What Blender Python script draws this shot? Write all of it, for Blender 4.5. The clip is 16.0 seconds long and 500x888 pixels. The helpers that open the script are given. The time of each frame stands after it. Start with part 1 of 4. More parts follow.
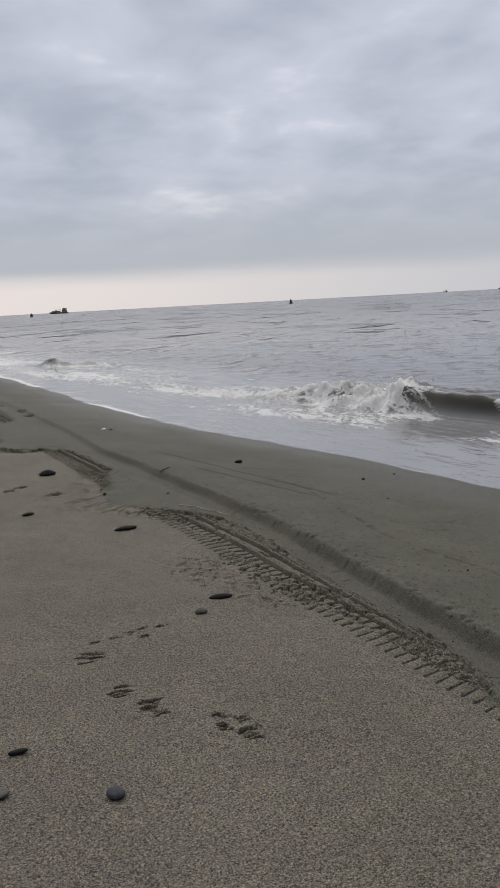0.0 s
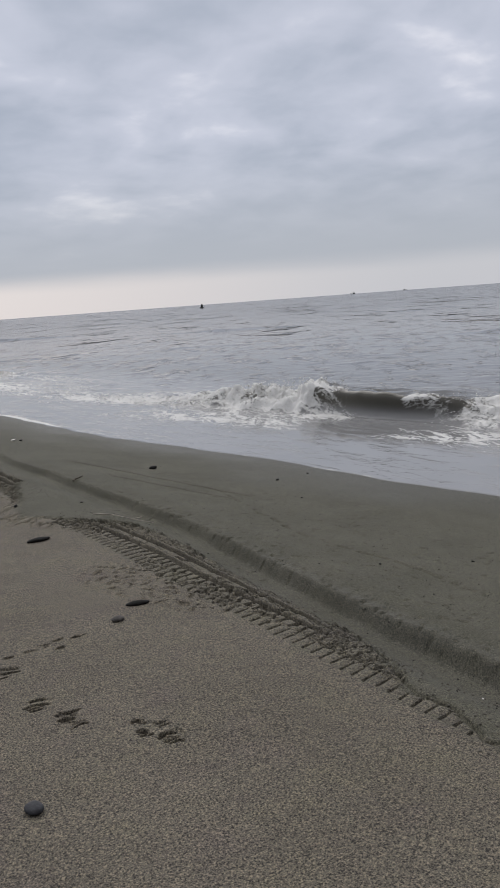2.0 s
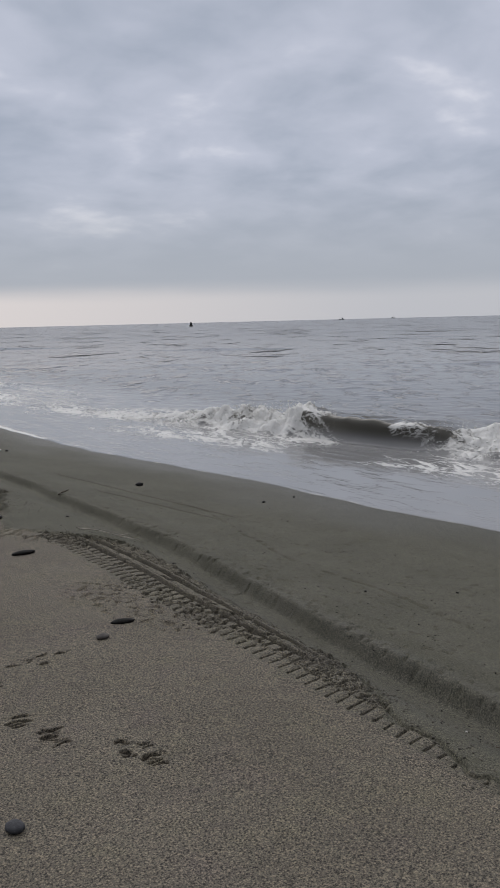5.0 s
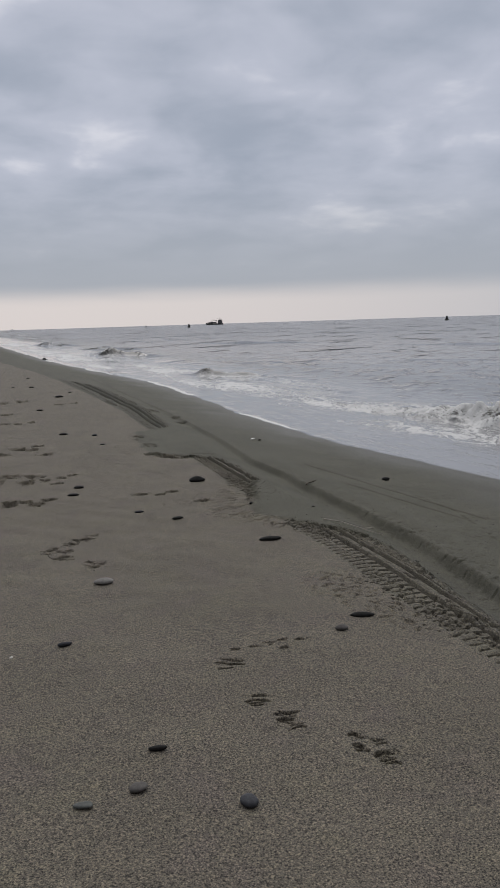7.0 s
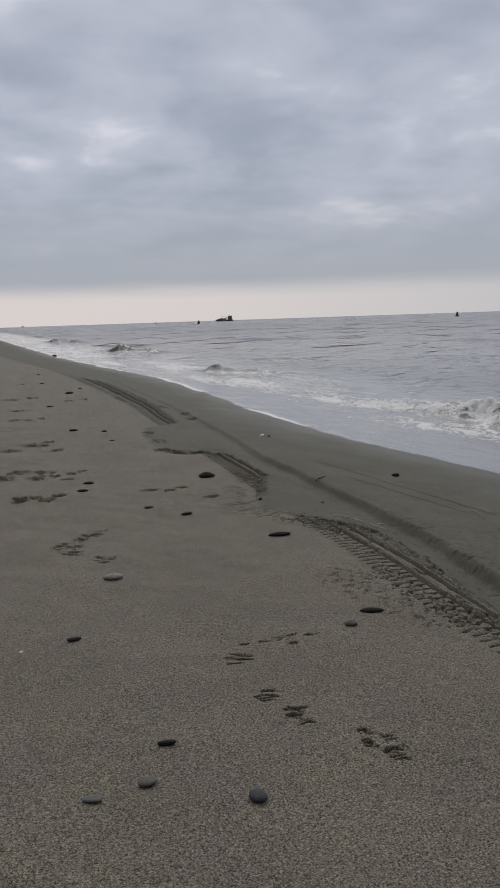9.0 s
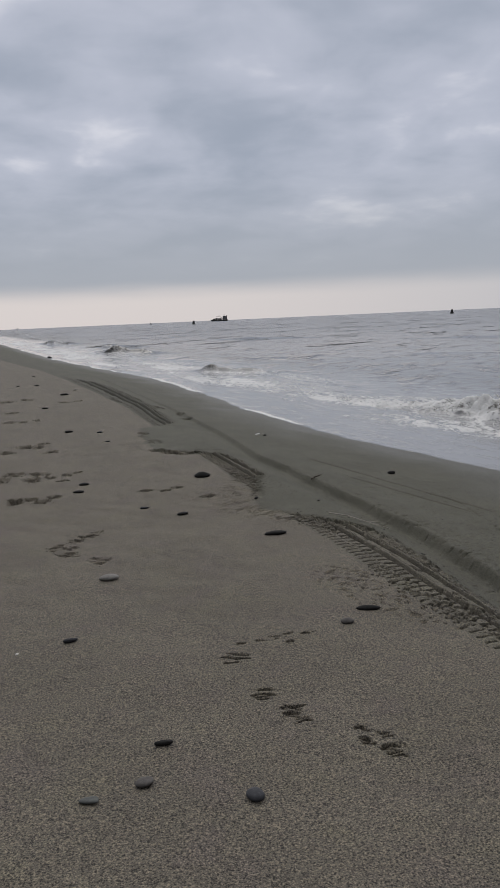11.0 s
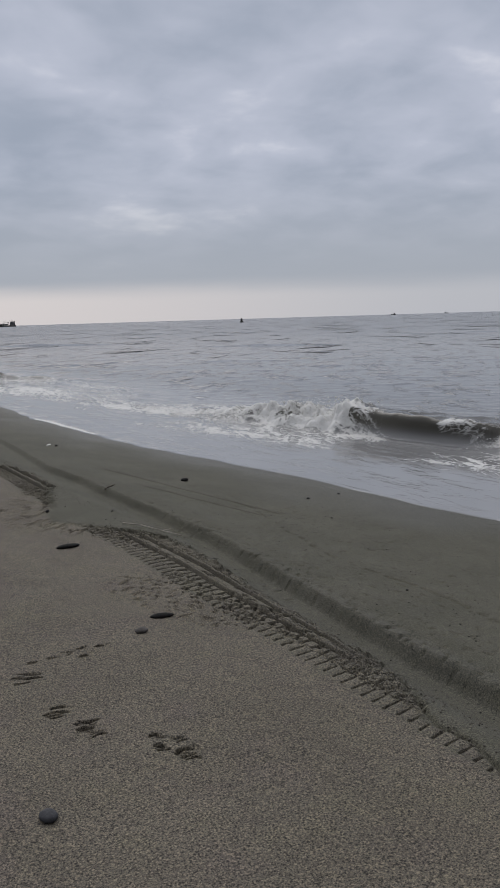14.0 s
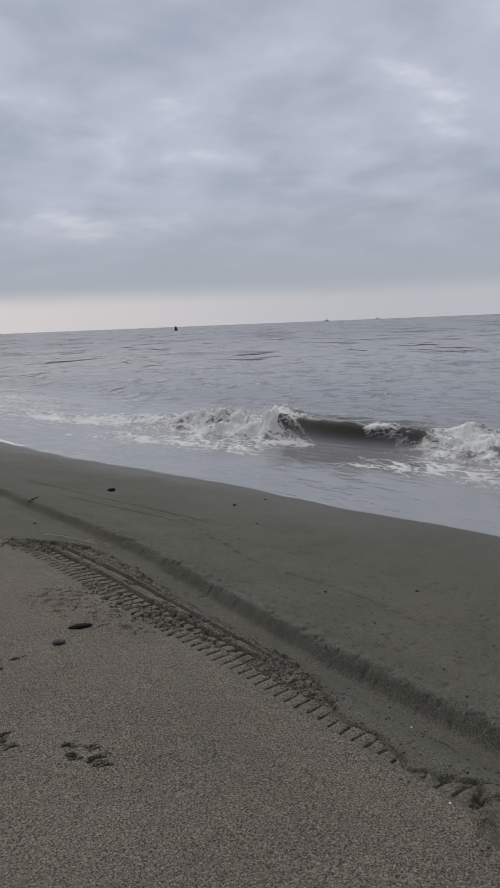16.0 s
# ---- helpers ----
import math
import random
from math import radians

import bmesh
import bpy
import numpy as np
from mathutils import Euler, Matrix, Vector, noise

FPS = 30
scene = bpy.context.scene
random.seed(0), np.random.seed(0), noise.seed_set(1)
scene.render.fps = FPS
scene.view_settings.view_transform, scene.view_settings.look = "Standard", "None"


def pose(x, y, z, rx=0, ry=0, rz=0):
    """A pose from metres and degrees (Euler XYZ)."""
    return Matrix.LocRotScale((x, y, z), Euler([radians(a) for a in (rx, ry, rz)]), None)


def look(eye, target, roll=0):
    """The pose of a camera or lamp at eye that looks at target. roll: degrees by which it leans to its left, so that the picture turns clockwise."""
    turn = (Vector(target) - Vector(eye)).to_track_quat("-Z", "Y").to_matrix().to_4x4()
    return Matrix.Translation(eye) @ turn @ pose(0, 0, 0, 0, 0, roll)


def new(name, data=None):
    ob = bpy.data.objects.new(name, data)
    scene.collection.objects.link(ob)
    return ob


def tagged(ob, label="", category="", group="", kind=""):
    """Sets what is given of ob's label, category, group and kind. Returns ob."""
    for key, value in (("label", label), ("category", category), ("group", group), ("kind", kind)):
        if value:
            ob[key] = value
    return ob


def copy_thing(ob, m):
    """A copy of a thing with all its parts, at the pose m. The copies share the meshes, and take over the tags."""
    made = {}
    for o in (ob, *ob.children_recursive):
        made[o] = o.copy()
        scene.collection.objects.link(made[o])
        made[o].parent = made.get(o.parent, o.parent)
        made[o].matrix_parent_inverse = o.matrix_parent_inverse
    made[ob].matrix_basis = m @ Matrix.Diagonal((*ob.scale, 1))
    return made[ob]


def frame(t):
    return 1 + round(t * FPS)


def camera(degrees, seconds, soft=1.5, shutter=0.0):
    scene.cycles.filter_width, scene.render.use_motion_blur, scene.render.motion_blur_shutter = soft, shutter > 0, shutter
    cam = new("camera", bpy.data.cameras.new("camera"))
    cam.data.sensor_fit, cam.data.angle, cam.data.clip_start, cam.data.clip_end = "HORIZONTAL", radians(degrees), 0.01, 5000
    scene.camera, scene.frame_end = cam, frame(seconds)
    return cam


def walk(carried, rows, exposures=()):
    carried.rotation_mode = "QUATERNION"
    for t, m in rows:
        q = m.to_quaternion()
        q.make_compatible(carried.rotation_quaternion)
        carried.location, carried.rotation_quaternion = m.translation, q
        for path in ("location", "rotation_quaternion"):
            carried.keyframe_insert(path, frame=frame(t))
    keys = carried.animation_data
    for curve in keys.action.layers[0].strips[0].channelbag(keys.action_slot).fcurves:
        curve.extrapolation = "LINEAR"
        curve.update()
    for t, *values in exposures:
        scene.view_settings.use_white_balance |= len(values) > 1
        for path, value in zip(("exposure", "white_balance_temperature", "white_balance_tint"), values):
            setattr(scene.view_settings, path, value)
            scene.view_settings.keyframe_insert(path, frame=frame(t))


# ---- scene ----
import functools

cam = camera(34.9, 16.0)
PATH = [
    (0, (0.001, -0.032, 1.414), (0.908, 1.716, 1.063), -3.1),
    (0.5, (0.003, -0.027, 1.405), (0.952, 1.698, 1.055), -3.1),
    (1, (0.007, -0.032, 1.403), (0.991, 1.674, 1.051), -3.5),
    (1.5, (0.007, -0.06, 1.426), (1.053, 1.607, 1.067), -3.8),
    (2, (0.013, -0.059, 1.408), (1.101, 1.582, 1.055), -4.2),
    (2.5, (0.011, -0.067, 1.417), (1.123, 1.558, 1.062), -4.1),
    (3, (-0.025, -0.12, 1.459), (1.154, 1.456, 1.102), -3.3),
    (3.2, (-0.037, -0.128, 1.456), (1.189, 1.415, 1.114), -2.3),
    (5.3, (-0.032, -0.037, 1.421), (1.049, 1.62, 1.128), -1.2),
    (5.5, (-0.009, -0.04, 1.419), (0.993, 1.664, 1.119), -2.0),
    (6, (-0.011, -0.029, 1.42), (0.755, 1.793, 1.117), -1.7),
    (6.5, (-0.017, -0.025, 1.42), (0.616, 1.848, 1.118), -1.5),
    (7, (-0.014, -0.024, 1.416), (0.559, 1.868, 1.114), -1.8),
    (7.5, (-0.014, -0.023, 1.419), (0.543, 1.873, 1.114), -1.8),
    (8, (-0.009, -0.021, 1.413), (0.545, 1.876, 1.107), -1.9),
    (8.5, (-0.003, -0.017, 1.405), (0.55, 1.88, 1.096), -2.0),
    (9, (-0.01, -0.019, 1.409), (0.539, 1.879, 1.099), -1.9),
    (11.3, (0.001, -0.018, 1.404), (0.563, 1.876, 1.092), -2.7),
    (11.5, (-0.004, -0.02, 1.409), (0.576, 1.868, 1.095), -2.5),
    (12, (-0.001, -0.019, 1.402), (0.68, 1.835, 1.087), -2.4),
    (12.5, (-0.002, -0.029, 1.415), (0.775, 1.786, 1.096), -2.1),
    (13, (0.001, -0.054, 1.432), (0.879, 1.714, 1.112), -2.1),
    (13.5, (-0.001, -0.061, 1.438), (0.945, 1.673, 1.121), -2.0),
    (14, (0.014, -0.066, 1.425), (1.037, 1.624, 1.113), -1.7),
    (14.5, (0.021, -0.089, 1.453), (1.076, 1.582, 1.145), -1.3),
    (15, (0.039, -0.133, 1.427), (1.132, 1.515, 1.129), -1.5),
    (15.5, (0.066, -0.184, 1.424), (1.203, 1.435, 1.13), -2.5),
    (16, (0.076, -0.175, 1.431), (1.232, 1.429, 1.132), -2.3),
]
walk(cam, [(t, look(eye, target, roll)) for t, eye, target, roll in PATH],
     exposures=[(0.0, 0.20, 6600, 10), (1.5, 0.18, 6560, 10), (3.0, 0.16, 6500, 10), (5.5, 0.01, 6460, 10), (7.0, -0.03, 6500, 10), (12.0, -0.05, 6470, 10), (14.5, -0.05, 6400, 10), (16.0, -0.03, 6400, 10)])

# ---- world, sun ----
world = bpy.data.worlds.new("overcast_sky")
scene.world = world
world.use_nodes = True


class Graph:
    """Short hand for node trees."""

    def __init__(self, tree):
        self.tree = tree

    def node(self, kind, **values):
        n = self.tree.nodes.new(kind)
        for key, value in values.items():
            setattr(n, key, value)
        return n

    def put(self, socket, value):
        if isinstance(value, bpy.types.NodeSocket):
            self.tree.links.new(value, socket)
        elif isinstance(value, (tuple, list)) and len(value) == 3 and socket.type == "RGBA":
            socket.default_value = (*value, 1)
        else:
            socket.default_value = value

    def math(self, op, a, b=0.0, c=0.0, clamp=False):
        n = self.node("ShaderNodeMath", operation=op, use_clamp=clamp)
        for s, v in zip(n.inputs, (a, b, c)):
            self.put(s, v)
        return n.outputs[0]

    def vmath(self, op, a, b=(0, 0, 0)):
        n = self.node("ShaderNodeVectorMath", operation=op)
        self.put(n.inputs[0], a)
        self.put(n.inputs[1], b)
        return n.outputs[0]

    def range(self, v, a, b, c=0.0, d=1.0, smooth=True):
        n = self.node("ShaderNodeMapRange", interpolation_type="SMOOTHSTEP" if smooth else "LINEAR")
        for s, x in zip(n.inputs, (v, a, b, c, d)):
            self.put(s, x)
        return n.outputs[0]

    def mix(self, f, a, b, blend="MIX"):
        n = self.node("ShaderNodeMix", data_type="RGBA", blend_type=blend)
        self.put(n.inputs[0], f)
        self.put(n.inputs[6], a)
        self.put(n.inputs[7], b)
        return n.outputs[2]

    def noise(self, vec, scale, detail=4.0, rough=0.5, distort=0.0):
        n = self.node("ShaderNodeTexNoise")
        self.put(n.inputs["Vector"], vec)
        n.inputs["Scale"].default_value = scale
        n.inputs["Detail"].default_value = detail
        n.inputs["Roughness"].default_value = rough
        n.inputs["Distortion"].default_value = distort
        return n.outputs["Fac"]

    def voronoi(self, vec, scale, feature="F1", out="Distance"):
        n = self.node("ShaderNodeTexVoronoi", feature=feature)
        self.put(n.inputs["Vector"], vec)
        n.inputs["Scale"].default_value = scale
        return n.outputs[out]

    def combine(self, x, y, z):
        n = self.node("ShaderNodeCombineXYZ")
        for s, v in zip(n.inputs, (x, y, z)):
            self.put(s, v)
        return n.outputs[0]

    def split(self, v):
        n = self.node("ShaderNodeSeparateXYZ")
        self.put(n.inputs[0], v)
        return n.outputs

    def attr(self, name):
        return self.node("ShaderNodeAttribute", attribute_name=name).outputs["Fac"]


SUN_AZIMUTH, SUN_HEIGHT = 14.0, 50.0   # degrees, from +y towards +x

g = Graph(world.node_tree)
coords = g.node("ShaderNodeTexCoord").outputs["Generated"]
sx, sy, sz = g.split(coords)
up = g.math("ADD", g.math("MAXIMUM", sz, 0.0), 0.22)
px, py = g.math("DIVIDE", sx, up), g.math("DIVIDE", sy, up)
flat = g.combine(px, py, 0.0)
flat2 = g.combine(g.math("ADD", px, 7.3), g.math("ADD", py, 2.1), 1.7)
big = g.noise(flat, 1.2, 2.0, 0.5, 0.2)
small = g.noise(flat2, 3.4, 4.0, 0.45, 0.25)
puffs = g.noise(g.vmath("ADD", flat2, (3.1, 8.2, 4.0)), 6.5, 4.0, 0.50, 0.3)
cover = g.math("ADD", g.math("MULTIPLY", big, 0.40), g.math("ADD", g.math("MULTIPLY", small, 0.43), g.math("MULTIPLY", puffs, 0.17)))
lift = g.range(sz, 0.18, 0.48, 0.0, 0.125)
cover = g.math("ADD", cover, lift)
cloud = g.mix(g.range(cover, 0.35, 0.62), (0.350, 0.392, 0.474), (0.52, 0.548, 0.640))
cloud = g.mix(g.range(cover, 0.56, 0.72), cloud, (0.90, 0.89, 0.93))
# the cloud thickens away from the hidden sun
to_sun = g.node("ShaderNodeVectorMath", operation="DOT_PRODUCT")
g.put(to_sun.inputs[0], coords)
a, h = radians(SUN_AZIMUTH), radians(SUN_HEIGHT)
to_sun.inputs[1].default_value = (math.sin(a) * math.cos(h), math.cos(a) * math.cos(h), math.sin(h))
thick = g.range(to_sun.outputs["Value"], -0.3, 0.70, 0.22, 1.0)
cloud = g.mix(1.0, cloud, g.combine(thick, thick, thick), "MULTIPLY")
# pale band under the far edge of the cloud sheet, brightest towards the hidden sun
side = g.range(g.math("DIVIDE", sx, g.math("MAXIMUM", sy, 0.01)), 0.0, 1.1, 1.0, 0.0)
band_colour = g.mix(side, (0.50, 0.51, 0.55), (0.72, 0.666, 0.655))
ragged = g.math("ADD", sz, g.math("MULTIPLY", g.math("SUBTRACT", g.noise(g.combine(g.math("MULTIPLY", sx, 1.0), sy, g.math("MULTIPLY", sz, 8.0)), 5.0, 3.0), 0.5), 0.012))
low = g.range(ragged, 0.024, 0.054)
haze = g.range(sz, 0.035, 0.20)
cloud = g.mix(haze, (0.392, 0.420, 0.475), cloud)
sky_colour = g.mix(low, band_colour, cloud)
clear = g.node("ShaderNodeTexSky", sky_type="NISHITA", sun_disc=False, sun_elevation=radians(SUN_HEIGHT), sun_rotation=radians(SUN_AZIMUTH))
clear_dim = g.vmath("SCALE", clear.outputs[0])
clear_dim.node.inputs["Scale"].default_value = 0.06
sky_colour = g.mix(0.06, sky_colour, clear_dim)
back = world.node_tree.nodes["Background"]
g.put(back.inputs["Color"], sky_colour)
back.inputs["Strength"].default_value = 1.0

sun_data = bpy.data.lights.new("sun", "SUN")
sun_data.energy, sun_data.angle, sun_data.color = 1.1, radians(56), (1.0, 0.97, 0.93)
sun = new("sun", sun_data)
a, h = radians(SUN_AZIMUTH), radians(SUN_HEIGHT)
sun.matrix_world = look((20 * math.sin(a) * math.cos(h), 20 * math.cos(a) * math.cos(h), 20 * math.sin(h)), (0, 0, 0))


# ---- arithmetic of the beach ----
def hash2(ix, iy, seed):
    v = np.sin(ix * 127.1 + iy * 311.7 + seed * 74.7) * 43758.5453
    return v - np.floor(v)


def value_noise(x, y, seed=0):
    x, y = np.asarray(x, float), np.asarray(y, float)
    ix, iy = np.floor(x), np.floor(y)
    fx, fy = x - ix, y - iy
    fx, fy = fx * fx * fx * (fx * (fx * 6 - 15) + 10), fy * fy * fy * (fy * (fy * 6 - 15) + 10)
    a0 = hash2(ix, iy, seed) * (1 - fx) + hash2(ix + 1, iy, seed) * fx
    a1 = hash2(ix, iy + 1, seed) * (1 - fx) + hash2(ix + 1, iy + 1, seed) * fx
    return (a0 * (1 - fy) + a1 * fy) * 2 - 1


def fbm(x, y, octaves=4, seed=0, gain=0.5):
    total, amp = 0.0, 1.0
    c, s = math.cos(0.6), math.sin(0.6)
    for i in range(octaves):
        total = total + amp * value_noise(x, y, seed + i * 13)
        x, y = (c * x - s * y) * 2.03, (s * x + c * y) * 2.03
        amp *= gain
    return total


def step(a, b, v):
    t = np.clip((v - a) / (b - a), 0, 1)
    return t * t * (3 - 2 * t)


SEA = -0.44


def bend(y):
    """How far the shore swings to the land in the distance."""
    return np.interp(y, [-5000, 12, 20, 40, 100, 4800], [0, 0, 0.25, 1.8, 5.0, 240.0])


def slope(x, y):
    """The smooth fall of the beach to the sea and on under it."""
    u = x + bend(y)
    z = -0.14 * 0.35 * np.logaddexp(0, (u - 2.1) / 0.35)
    z = z + 0.112 * 0.30 * np.logaddexp(0, (u - 4.3) / 0.30) - 0.06 * np.logaddexp(0, u - 9.0)
    return np.maximum(z, -2.2 - 0.2 * np.tanh((u - 20) / 60))


def edge(y):
    """The water's edge."""
    e = np.interp(y, [-5000, 3, 5, 6.5, 8, 10, 13, 18, 24, 32, 40, 60, 102, 4800], [5.5, 5.4, 5.3, 5.12, 4.85, 4.42, 4.15, 4.2, 4.3, 3.4, 2.4, 1.1, -1.4, -236.0])
    return e - 0.14 * step(13, 9, y) + 0.10 * value_noise(y * 0.55, 0 * y, 3) * step(400, 60, y) + 0.035 * value_noise(y * 2.1, 0 * y, 4) * step(60, 20, y)


def washed(y):
    """Where the last high wash ended: seaward of it the sand is damp and smoothed."""
    w = np.interp(y, [-60, 0.6, 1.1, 1.3, 1.5, 1.75, 2.05, 2.3, 2.6, 2.9, 3.4, 4.2, 4.9, 5.1, 5.35, 5.6, 5.95, 6.5, 7.0, 8.3, 8.45, 8.8, 9.8, 10.7, 11.0, 11.3, 12.5, 15.4, 18.3, 19.6, 21, 22.7, 28, 40, 102, 4800],
                  [1.5, 1.62, 1.74, 2.0, 1.85, 1.92, 2.0, 2.12, 2.20, 2.24, 2.23, 2.25, 2.25, 2.1, 1.9, 1.72, 1.78, 1.95, 2.16, 2.16, 1.9, 1.42, 1.5, 1.58, 1.95, 2.18, 2.28, 2.42, 2.47, 2.25, 2.05, 1.6, 0.9, -0.6, -4.2, -240])
    return w + 0.03 * value_noise(y * 3.1, 0 * y, 8) + 0.012 * value_noise(y * 11, 0 * y, 9)


def rut_wall(y):
    return np.interp(y, [0, 1.5, 2, 2.5, 3.2, 4, 4.9, 5.9, 7.3, 8.3, 10, 14, 30], [2.3, 2.33, 2.34, 2.34, 2.42, 2.51, 2.58, 2.56, 2.54, 2.46, 2.58, 2.6, 2.3])


SWASH_Y, SWASH_X = (2.2, 2.5, 2.8, 3.3, 3.9, 4.5, 5.7), (2.9, 3.04, 3.10, 3.12, 3.08, 3.18, 3.51)   # line of an older wash
TRACK = 1.84   # the inland edge of the tyre's print

# pressed marks: x, y, half width, half length, turn in degrees, depth
PRINTS = [
    (0.800, 3.060, 0.075, 0.045, 10, 0.012), (0.865, 3.185, 0.03, 0.016, 0, 0.006), (0.95, 3.19, 0.032, 0.016, 20, 0.006), (1.02, 3.20, 0.036, 0.018, 20, 0.006), (1.085, 3.21, 0.034, 0.016, 0, 0.006),
    (1.08, 3.13, 0.03, 0.014, 0, 0.006), (1.17, 3.18, 0.032, 0.014, 10, 0.006),
    (0.810, 2.705, 0.064, 0.050, -20, 0.013), (0.872, 2.568, 0.060, 0.014, 0, 0.014), (0.865, 2.500, 0.060, 0.050, 15, 0.016),
    (1.052, 2.345, 0.028, 0.026, 0, 0.012), (1.036, 2.270, 0.028, 0.026, 0, 0.017), (1.105, 2.285, 0.045, 0.018, 0, 0.010), (1.110, 2.185, 0.052, 0.042, 20, 0.017),
    (0.19, 5.11, 0.06, 0.07, 0, 0.016), (0.27, 5.05, 0.04, 0.05, 0, 0.012), (0.241, 4.907, 0.066, 0.06, 10, 0.018), (0.40, 4.689, 0.075, 0.075, -15, 0.018),
    (0.30, 5.24, 0.06, 0.05, 0, 0.012), (0.39, 5.32, 0.07, 0.05, 20, 0.014), (0.47, 5.40, 0.05, 0.04, 20, 0.010),
    (-0.20, 7.75, 0.10, 0.16, 0, 0.03), (-0.06, 7.98, 0.10, 0.12, 30, 0.025), (0.10, 7.62, 0.08, 0.11, 0, 0.035), (0.18, 7.90, 0.10, 0.08, 0, 0.02), (0.27, 7.66, 0.05, 0.06, 0, 0.02),
    (0.42, 7.72, 0.06, 0.05, 0, 0.015), (0.53, 7.78, 0.05, 0.03, 0, 0.012), (0.36, 7.45, 0.06, 0.03, 0, 0.012),
    (-0.07, 6.70, 0.07, 0.12, 0, 0.035), (0.06, 6.72, 0.05, 0.05, 0, 0.02), (0.14, 6.60, 0.07, 0.08, 0, 0.025), (0.25, 6.74, 0.07, 0.05, 15, 0.018),
    (0.06, 9.85, 0.09, 0.14, 0, 0.035), (0.20, 9.70, 0.10, 0.10, 0, 0.025), (0.30, 9.98, 0.07, 0.08, 20, 0.02), (0.334, 9.256, 0.09, 0.06, 0, 0.018), (-0.15, 9.5, 0.12, 0.10, 0, 0.025),
    (1.003, 6.583, 0.055, 0.03, -10, 0.012), (1.16, 6.52, 0.05, 0.03, 15, 0.012), (1.26, 6.60, 0.06, 0.03, 15, 0.012), (1.444, 6.161, 0.07, 0.05, 10, 0.016),
    (0.237, 16.5, 0.14, 0.20, 0, 0.04), (-0.15, 16.2, 0.14, 0.25, 0, 0.04), (-0.05, 13.9, 0.12, 0.12, 0, 0.035), (0.9, 15.3, 0.10, 0.12, 0, 0.03), (1.15, 15.4, 0.09, 0.1, 0, 0.025),
    (-0.1, 12.6, 0.1, 0.12, 0, 0.03), (0.1, 12.5, 0.06, 0.1, 0, 0.025), (0.3, 12.6, 0.05, 0.08, 0, 0.025),
    (1.50, 8.66, 0.11, 0.16, 0, 0.024), (1.60, 8.52, 0.11, 0.14, 20, 0.026), (1.74, 8.46, 0.10, 0.14, 0, 0.026), (1.88, 8.42, 0.09, 0.10, 0, 0.022), (1.57, 10.2, 0.08, 0.12, 0, 0.02), (1.58, 9.4, 0.08, 0.16, 0, 0.02),
    (2.55, 12.2, 0.10, 0.10, 0, 0.02), (2.62, 12.9, 0.08, 0.16, 0, 0.02), (2.45, 14.0, 0.1, 0.3, 0, 0.02),
    (1.92, 1.245, 0.05, 0.04, 0, 0.006), (1.99, 1.20, 0.05, 0.03, 30, 0.006),
]


def groove(f, middle, half, soft):
    """1 in a groove round the middle of each spacing, with steep walls."""
    return step(half + soft, half - soft, np.abs(f - middle))


def inland(y):
    """The inland edge of the print, which swings to the land far along the beach."""
    return np.interp(y, [12.0, 13.5, 15.6, 19.6, 22.7, 28], [TRACK, 1.83, 1.76, 1.55, 1.35, 0.9])


def track_across(x, y):
    """Distance across the print from its inland edge; far along the beach it spreads."""
    return (x - inland(y)) / (1 + 0.50 * step(11, 17, y) + 0.30 * step(16, 21, y))


